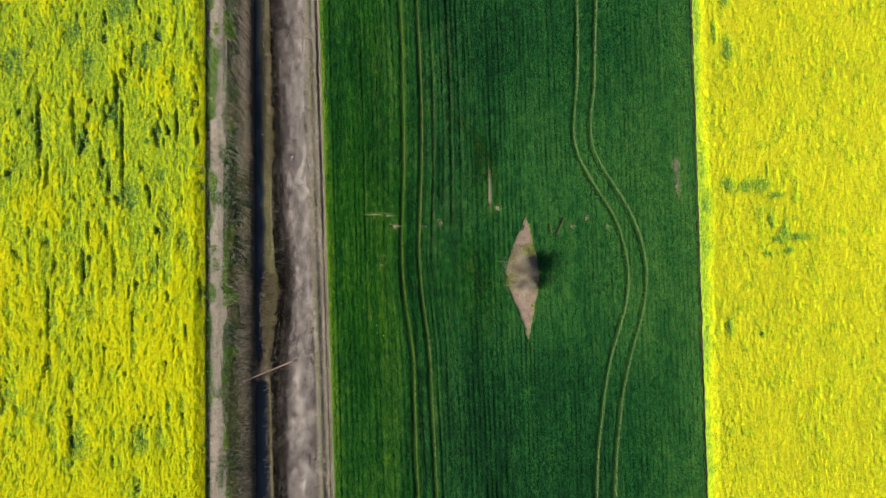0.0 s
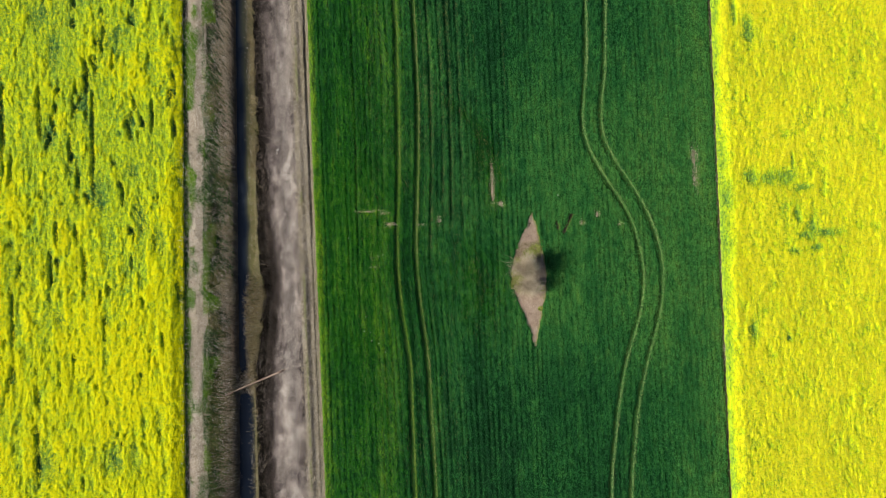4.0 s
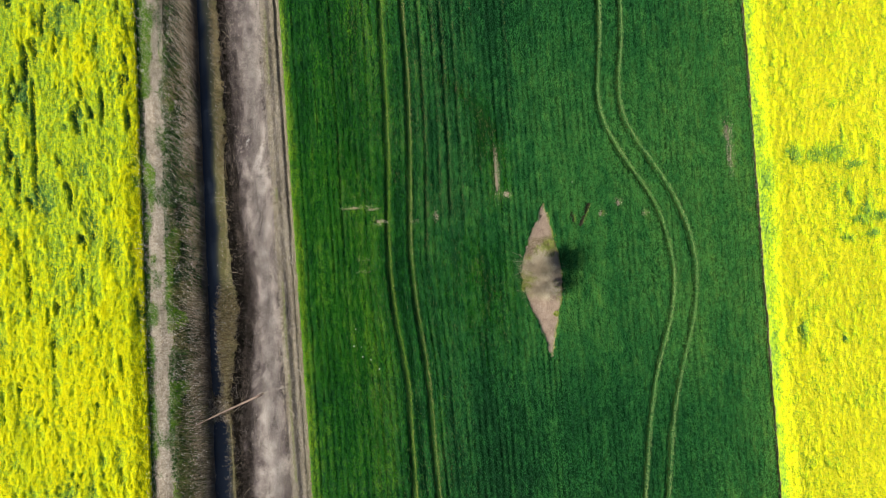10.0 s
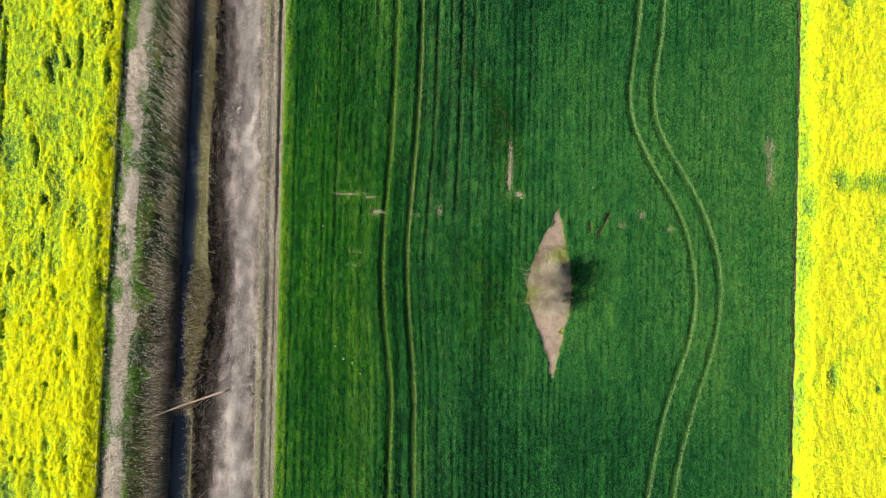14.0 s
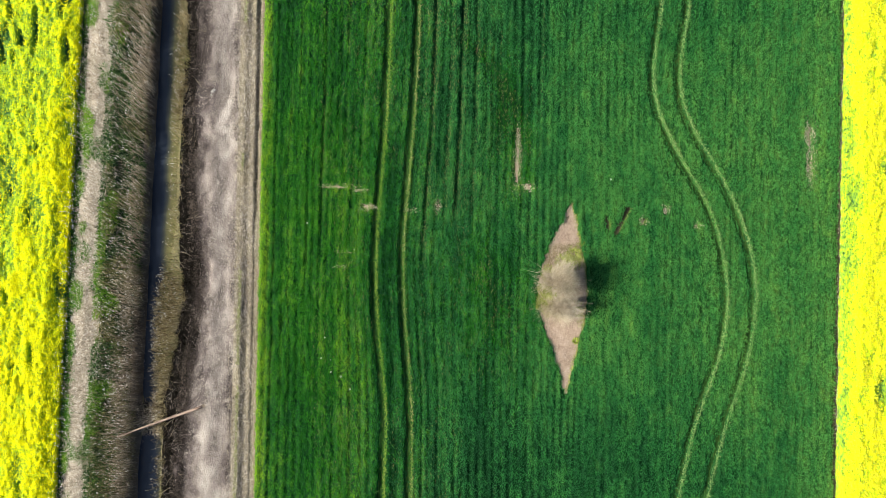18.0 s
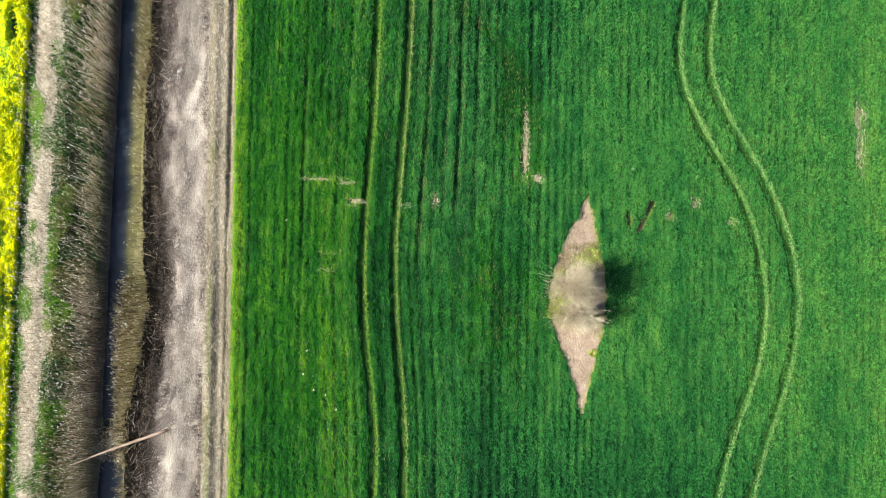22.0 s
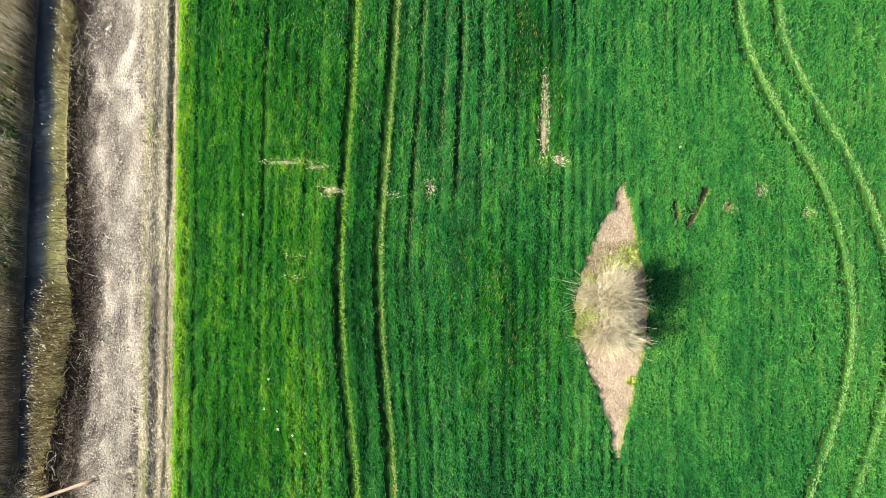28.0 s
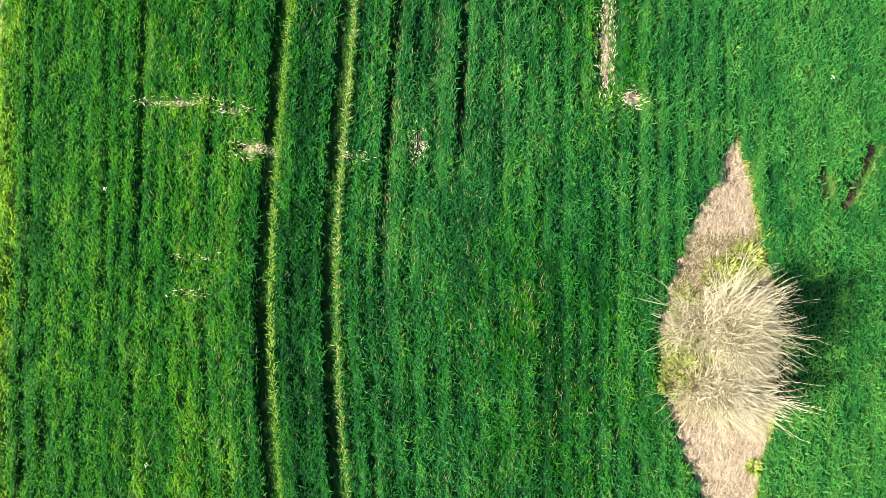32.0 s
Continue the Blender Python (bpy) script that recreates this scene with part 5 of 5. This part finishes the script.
litter("track_straw", -18.0, -13.9, -HALF, HALF, 620, (0.04, 0.17), (0.007, 0.018), M["grey_straw"], "trampled straw on the dirt track", "straw", rise=0.25,
       keep=lambda x, y: (x > brink_e(y) + 0.05 + rng.uniform(0, 1, len(x)) * 1.2) & (x < -14.1 - 0.006 * y) & (rng.uniform(0, 1, len(x)) < 0.10 + 0.5 * vnoise(x * 1.1, y * 0.12, 106) + 0.6 * np.clip(2.2 * vnoise(x * 1.7, y * 1.1, 110) - 0.7, 0, 1) * np.interp(x, [-17, -16.2, -15.6, -15.0, -14.6, -14.2], [0.2, 0.4, 1.3, 1.35, 0.5, 0.8])))
litter("bank_stalks", -19.5, -16.0, -HALF, HALF, 7, (0.35, 1.0), (0.008, 0.016), M["grey_straw"], "fallen stalks on the dark bank", "dry grass", rise=0.5, lift=0.06,
       keep=lambda x, y: (x > gold_edge(y) - 0.3) & (x < brink_e(y) + 0.8 * rng.uniform(0, 1, len(x)) ** 2 + 0.1) & (vnoise(x * 1.3, y * 1.1, 120) > 0.42))
litter("bank_crumbs", -19.5, -16.0, -HALF, HALF, 480, (0.05, 0.25), (0.01, 0.03), M["black_litter"], "near-black litter on the bank", "dry grass", rise=0.9,
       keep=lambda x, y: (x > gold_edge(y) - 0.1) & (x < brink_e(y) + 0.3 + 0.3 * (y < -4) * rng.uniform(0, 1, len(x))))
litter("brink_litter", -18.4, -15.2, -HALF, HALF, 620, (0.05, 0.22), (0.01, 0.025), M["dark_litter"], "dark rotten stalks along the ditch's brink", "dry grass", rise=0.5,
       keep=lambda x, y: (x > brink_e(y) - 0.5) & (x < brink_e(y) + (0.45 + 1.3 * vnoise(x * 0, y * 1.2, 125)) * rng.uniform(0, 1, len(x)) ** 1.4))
litter("track_crumbs", -17.4, -14.0, -HALF, HALF, 300, (0.03, 0.12), (0.012, 0.03), M["dark_litter"], "dark trampled stalks and crumbs on the track", "straw", rise=0.4,
       keep=lambda x, y: (x > brink_e(y) + 0.1) & (x < -14.2 - 0.006 * y) & (rng.uniform(0, 1, len(x)) < 0.08 + 1.1 * np.clip(2.0 * vnoise(x * 1.9, y * 0.8, 117) - 0.75, 0, 1) * np.interp(x, [-17, -16.2, -15.3, -14.6], [1.2, 0.8, 0.3, 0.9])))
litter("pale_flakes", -17.2, -14.0, -HALF, HALF, 300, (0.05, 0.16), (0.014, 0.036), M["grey_straw"], "bleached flakes of straw on the track", "straw", rise=0.3,
       keep=lambda x, y: (x > brink_e(y) + 0.2) & (x < -14.2 - 0.006 * y) & (rng.uniform(0, 1, len(x)) < 0.05 + np.clip(2.4 * vnoise(x * 2.1, y * 1.3, 118) - 1.0, 0, 1) * np.interp(x, [-17, -16.2, -15.5, -14.9, -14.4], [0.25, 0.5, 1.1, 1.1, 0.5])))
litter("verge_grass", -14.5, -12.7, -HALF, HALF, 230, (0.12, 0.36), (0.01, 0.022), M["straw"], "dry matted grass on the verge by the wheat", "dry grass", rise=0.7,
       keep=lambda x, y: (x > -14.4 - 0.006 * y) & (x < -13.1 - 0.006 * y) & (rng.uniform(0, 1, len(x)) < (0.12 + 0.88 * (np.exp(-((x + 13.95 + 0.006 * y) / 0.13) ** 2) + np.exp(-((x + 13.3 + 0.006 * y) / 0.14) ** 2))) * (0.4 + 0.9 * vnoise(x * 2, y * 0.4, 112))))
litter("verge_litter", -14.5, -12.9, -HALF, HALF, 190, (0.1, 0.4), (0.01, 0.024), M["grey_straw"], "grey trampled stalks on the verge", "dry grass", rise=0.5,
       keep=lambda x, y: (x > -14.4 - 0.006 * y) & (x < -13.05 - 0.006 * y) & (vnoise(x * 2.4, y * 0.6, 119) > 0.35))
# a line of dark-coloured litter draws the shade beside the verge
litter("rut_litter", -14.7, -13.9, -HALF, HALF, 420, (0.06, 0.22), (0.01, 0.026), M["dark_litter"], "dark litter in the rut, laid as shade beside the verge", "straw", rise=0.4,
       keep=lambda x, y: (np.abs(x + 14.38 + 0.006 * y + 0.12 * (vnoise(y * 0.8, y * 0, 122) - 0.5)) < 0.13 * rng.uniform(0, 1, len(x))) & (vnoise(x * 0, y * 0.5, 123) > 0.3))
litter("east_lip", 24.9, 25.5, -HALF, HALF, 260, (0.08, 0.25), (0.01, 0.022), M["straw"], "bleached stubble between the wheat and the canola", "dry grass", rise=0.7, zf=flat,
       keep=lambda x, y: np.abs(x - 25.13 - 0.006 * y) < 0.1)
litter("field_lip", -13.0, -12.5, -HALF, HALF, 380, (0.1, 0.3), (0.01, 0.02), M["straw"], "bleached grass along the wheat's edge", "dry grass", rise=0.9,
       keep=lambda x, y: (x > -12.9 - 0.005 * y) & (x < -12.6 - 0.005 * y))
litter("verge_green", -14.1, -13.5, -HALF, HALF, 650, (0.08, 0.2), (0.014, 0.03), M["verge_lime"], "low pale green grass along the verge's crest", "grass", rise=1.0, lift=0.07,
       keep=lambda x, y: (np.abs(x + 13.83 + 0.004 * y + 0.05 * (vnoise(y * 0.7, y * 0, 127) - 0.5)) < 0.10 * rng.uniform(0.3, 1, len(x))) & (vnoise(x * 1.0, y * 0.5, 107) > np.interp(y, [-12, -3, -1.4, -0.8, 2, 4, 6, 8.5, 10], [0.3, 0.2, 0.35, 1, 1, 0.75, 0.55, 0.8, 0.45])))
litter("verge_stalks", -14.5, -12.8, -HALF, HALF, 9, (0.4, 1.0), (0.008, 0.016), M["straw"], "long dead stalks strewn over the verge", "dry grass", rise=0.25, lift=0.1)

# the same banks further north and south, more thinly
for lo, hi in ((-64.0, -HALF), (HALF, 64.0)):
    litter("far_bank_grass", -26.0, -21.8, lo, hi, 45, (0.25, 0.6), (0.03, 0.07), M["bank_straw"], "pale dry grass along the ditch further off", "dry grass", rise=0.8, keep=between(-24.9, -22.95))
    litter("far_slope_weeds", -24.3, -20.0, lo, hi, 60, (0.25, 0.6), (0.05, 0.11), M["dark_weed"], "dark weeds on the ditch slope further off", "weeds", rise=1.2, keep=between(-23.2, -21.4))
    litter("far_slope_reeds", -23.0, -19.6, lo, hi, 60, (0.35, 0.8), (0.02, 0.05), M["reed"], "dry reeds on the ditch slope further off", "reeds", rise=1.3, keep=between(-22.0, -20.6))
    litter("far_gold_grass", -20.0, -16.8, lo, hi, 55, (0.35, 0.8), (0.025, 0.05), M["reed_gold"], "golden dead grass further along the water", "dry grass", rise=1.2,
           keep=lambda x, y: (x > water_e(y) + 0.05) & (x < gold_edge(y)))
    litter("far_track_straw", -17.4, -13.1, lo, hi, 40, (0.1, 0.4), (0.02, 0.05), M["grey_straw"], "trampled straw further along the track", "straw", rise=0.4, keep=lambda x, y: x > brink_e(y) + 0.2)

# driftwood and rotten reeds that choke the water under the pole
jam = lambda x, y: np.hypot((x + 20.1) / 1.0, (y + 11.3) / 1.3) < 0.55 + 0.6 * vnoise(x * 2, y * 2, 124)
litter("drift_litter", -21.4, -18.2, -13.5, -9, 500, (0.1, 0.4), (0.012, 0.03), M["dark_litter"], "black rotten reeds choking the water", "reeds", rise=0.5, lift=0.12, keep=jam)
litter("drift_straw", -21.4, -18.2, -13.5, -9, 300, (0.15, 0.45), (0.01, 0.024), M["reed"], "brown drifted reeds under the pole", "reeds", rise=0.6, lift=0.16, keep=jam)

# dead stalks that lie across the water's edge and the dark bank
stalk = tagged(new("dead_stalk"), "long pale dead stalk lying on the ditch bank", "stalk", "dead stalks in the ditch")
sp = np.linspace(0, 1, 7)
path = np.stack([sp * 1.3 - 0.65, 0.03 * np.sin(sp * 5), 0.02 + 0.03 * np.sin(sp * 9)], -1)[None]
v, f = tubes(path, np.linspace(0.009, 0.004, 7)[None], 4)
part("stem", raw_mesh("stem", v, f, [M["straw"]]), stalk)
path = np.stack([0.2 + sp * 0.4, 0.03 + sp * 0.22, 0.03 + 0.04 * sp], -1)[None]
v, f = tubes(path, np.linspace(0.005, 0.002, 7)[None], 3)
part("side_stem", raw_mesh("side_stem", v, f, [M["straw"]]), stalk)
sy = rng.uniform(-24, 24, 90)
sx = water_e(sy) + rng.uniform(0.2, 1.9, 90)
for k in range(90):
    s = rng.uniform(0.5, 1.25)
    zz = float(ground_z(np.array([sx[k]]), np.array([sy[k]]))[0])
    m = pose(sx[k], sy[k], zz + 0.06, 0, rng.uniform(-24, -10), rng.uniform(-70, 70))
    ob = stalk if k == 0 else copy_thing(stalk, m)
    ob.matrix_basis = m @ Matrix.Diagonal((s, s, s, 1))

# green tufts along the canola's edge and dry tussocks on the bank
g1 = tuft("grass_tuft", 46, 0.35, 0.42, M["weed"], "green grass tuft at the edge of the dry bank", "grass tuft", seed=21, group="green tufts along the ditch", width=(0.015, 0.035))
ty = rng.uniform(-26, 26, 70)
tx = -24.95 + 0.018 * ty + rng.uniform(-0.2, 0.35, 70)
tx[45:] = -22.9 + 0.018 * ty[45:] + rng.uniform(-0.5, 0.6, 25)
place(g1, list(zip(tx, ty, ground_z(tx, ty))))
g2 = tuft("dry_tussock", 60, 0.35, 0.4, M["straw"], "pale dry grass tussock beside the ditch", "tussock", seed=22, group="dry tussocks along the ditch", width=(0.008, 0.018))
ty = rng.uniform(-26, 26, 110)
tx = -24.2 + 0.018 * ty + rng.uniform(-0.6, 0.8, 110)
tx[60:] = -13.75 - 0.006 * ty[60:] + rng.uniform(-0.45, 0.5, 50)
place(g2, list(zip(tx, ty, ground_z(tx, ty))))

# ---- the pole across the ditch ----
A, Bp = Vector((-21.8, -12.35, 0)), Vector((-16.1, -10.1, 0))
A.z = float(ground_z(np.array([A.x]), np.array([A.y]))[0]) + 0.42
Bp.z = float(ground_z(np.array([Bp.x]), np.array([Bp.y]))[0]) + 0.07
pole = tagged(new("wooden_pole"), "long weathered reddish-brown wooden pole lying across the ditch", "pole")
kk = np.linspace(0, 1, 14)
axis = np.array(A)[None] * (1 - kk)[:, None] + np.array(Bp)[None] * kk[:, None]
axis[:, 2] += 0.03 * np.sin(kk * 7)
axis[:, 1] += 0.03 * np.sin(kk * 5)
v, f = tubes(axis[None], (np.linspace(0.05, 0.09, 14) * (1 + 0.06 * np.sin(kk * 23)))[None], 12)
part("shaft", raw_mesh("shaft", v, f, [M["wood"]], smooth=True), pole)
n = 9
a = rng.uniform(0, 6.28, n)
d = np.array(Bp - A) / (Bp - A).length
st = np.array(Bp)[None] + np.stack([0 * a, np.cos(a) * 0.08, np.sin(a) * 0.06], 1)
for k in range(n):
    v, f = tubes((st[k] + d * rng.uniform(0.1, 0.3) * np.linspace(0, 1, 3)[:, None])[None], np.array([[0.03, 0.02, 0.006]]), 4)
    part("splinter", raw_mesh("splinter", v, f, [M["pale_wood"]]), pole, "pale splinter of the broken end")
# pale strip added to paint the pole's sunlit upper edge
v, f = tubes((axis[2:9] + np.array([-0.03, 0.03, 0.06]))[None], np.full((1, 7), 0.016), 5)
part("lit_edge_strip", raw_mesh("lit_edge_strip", v, f, [M["pale_wood"]]), pole, "pale strip along the top for its sunlit edge")
# pale straw dragged along beyond its end
n = 190
q = rng.uniform(0, 1, n)
lx, ly = -16.0 + q * 1.9, -10.05 + q * 0.42 + rng.normal(0, 0.05, n)
setting("dragged_straw", kites("dragged_straw", np.stack([lx, ly, ground_z(lx, ly) + 0.05], 1), rng.normal(0.2, 0.4, n), rng.uniform(0.12, 0.3, n), rng.uniform(0.01, 0.025, n),
                               rng.uniform(-0.1, 0.3, n), rng.uniform(-0.3, 0.3, n), M["grey_straw"]), "pale straw dragged in a line across the track", "straw", "stuff")

# ---- stones, clods and sticks ----
def rock(name, size, seed, mat, label, category, group):
    bm = bmesh.new()
    bmesh.ops.create_icosphere(bm, subdivisions=2, radius=size)
    for vert in bm.verts:
        vert.co *= 1 + 0.45 * noise.noise(vert.co * (1.5 / size) + Vector((seed, 0, 0)))
        vert.co.z *= 0.55
    me = bpy.data.meshes.new(name)
    bm.to_mesh(me)
    bm.free()
    me.materials.append(mat)
    return tagged(new(name, me), label, category, group)


st = rock("stone", 0.16, 1, M["stone"], "pale grey stone lying on the dirt track", "stone", "stones on the track")
sy = np.concatenate([[10.7, 10.45, -17.0, 10.9], rng.uniform(-25, 25, 14)])
sx = np.concatenate([[-16.0, -16.12, -15.2, -15.9], rng.uniform(-16.6, -14.4, 14)])
place(st, [(a, b, c + 0.03) for a, b, c in zip(sx, sy, ground_z(sx, sy))], (0.15, 0.4))
st.matrix_basis = pose(-16.0, 10.7, 0.06, 0, 0, 30) @ Matrix.Diagonal((1.3, 0.5, 0.6, 1))
clod = rock("soil_clod", 0.12, 5, M["pale_soil"], "dry pale clod of soil", "clod", "clods on the bare diamond")
cy = rng.uniform(-7.8, 3.2, 34)
cx = DIA_L(cy) + (DIA_R(cy) - DIA_L(cy)) * rng.uniform(0.15, 0.85, 34)
place(clod, [(a, b, 0.04) for a, b in zip(cx, cy)], (0.15, 0.5))
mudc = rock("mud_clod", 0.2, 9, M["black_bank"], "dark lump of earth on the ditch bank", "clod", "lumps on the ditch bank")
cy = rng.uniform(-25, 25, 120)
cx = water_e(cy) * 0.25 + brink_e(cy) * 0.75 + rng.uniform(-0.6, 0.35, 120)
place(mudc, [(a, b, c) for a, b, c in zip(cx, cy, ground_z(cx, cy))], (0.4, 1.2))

branch = tagged(new("fallen_branch"), "dark dead branch lying on the verge of the track", "branch")
path = np.stack([sp * 2.1, 0.15 * np.sin(sp * 4), 0.06 + 0.05 * np.sin(sp * 7)], -1)[None]
v, f = tubes(path, np.linspace(0.04, 0.015, 7)[None], 6)
part("limb", raw_mesh("limb", v, f, [M["mud"]]), branch)
for q, (t0, ang) in enumerate(((0.3, 0.8), (0.5, -0.7), (0.7, 0.6), (0.45, 1.2))):
    path = np.stack([t0 * 2.1 + sp * 0.6 * math.cos(ang), sp * 0.6 * math.sin(ang), 0.07 + 0.1 * sp], -1)[None]
    v, f = tubes(path, np.linspace(0.018, 0.006, 7)[None], 4)
    part("twig", raw_mesh("twig", v, f, [M["mud"]]), branch)
branch.matrix_basis = pose(-14.6, -23.2, 0.05, 0, 0, 8)
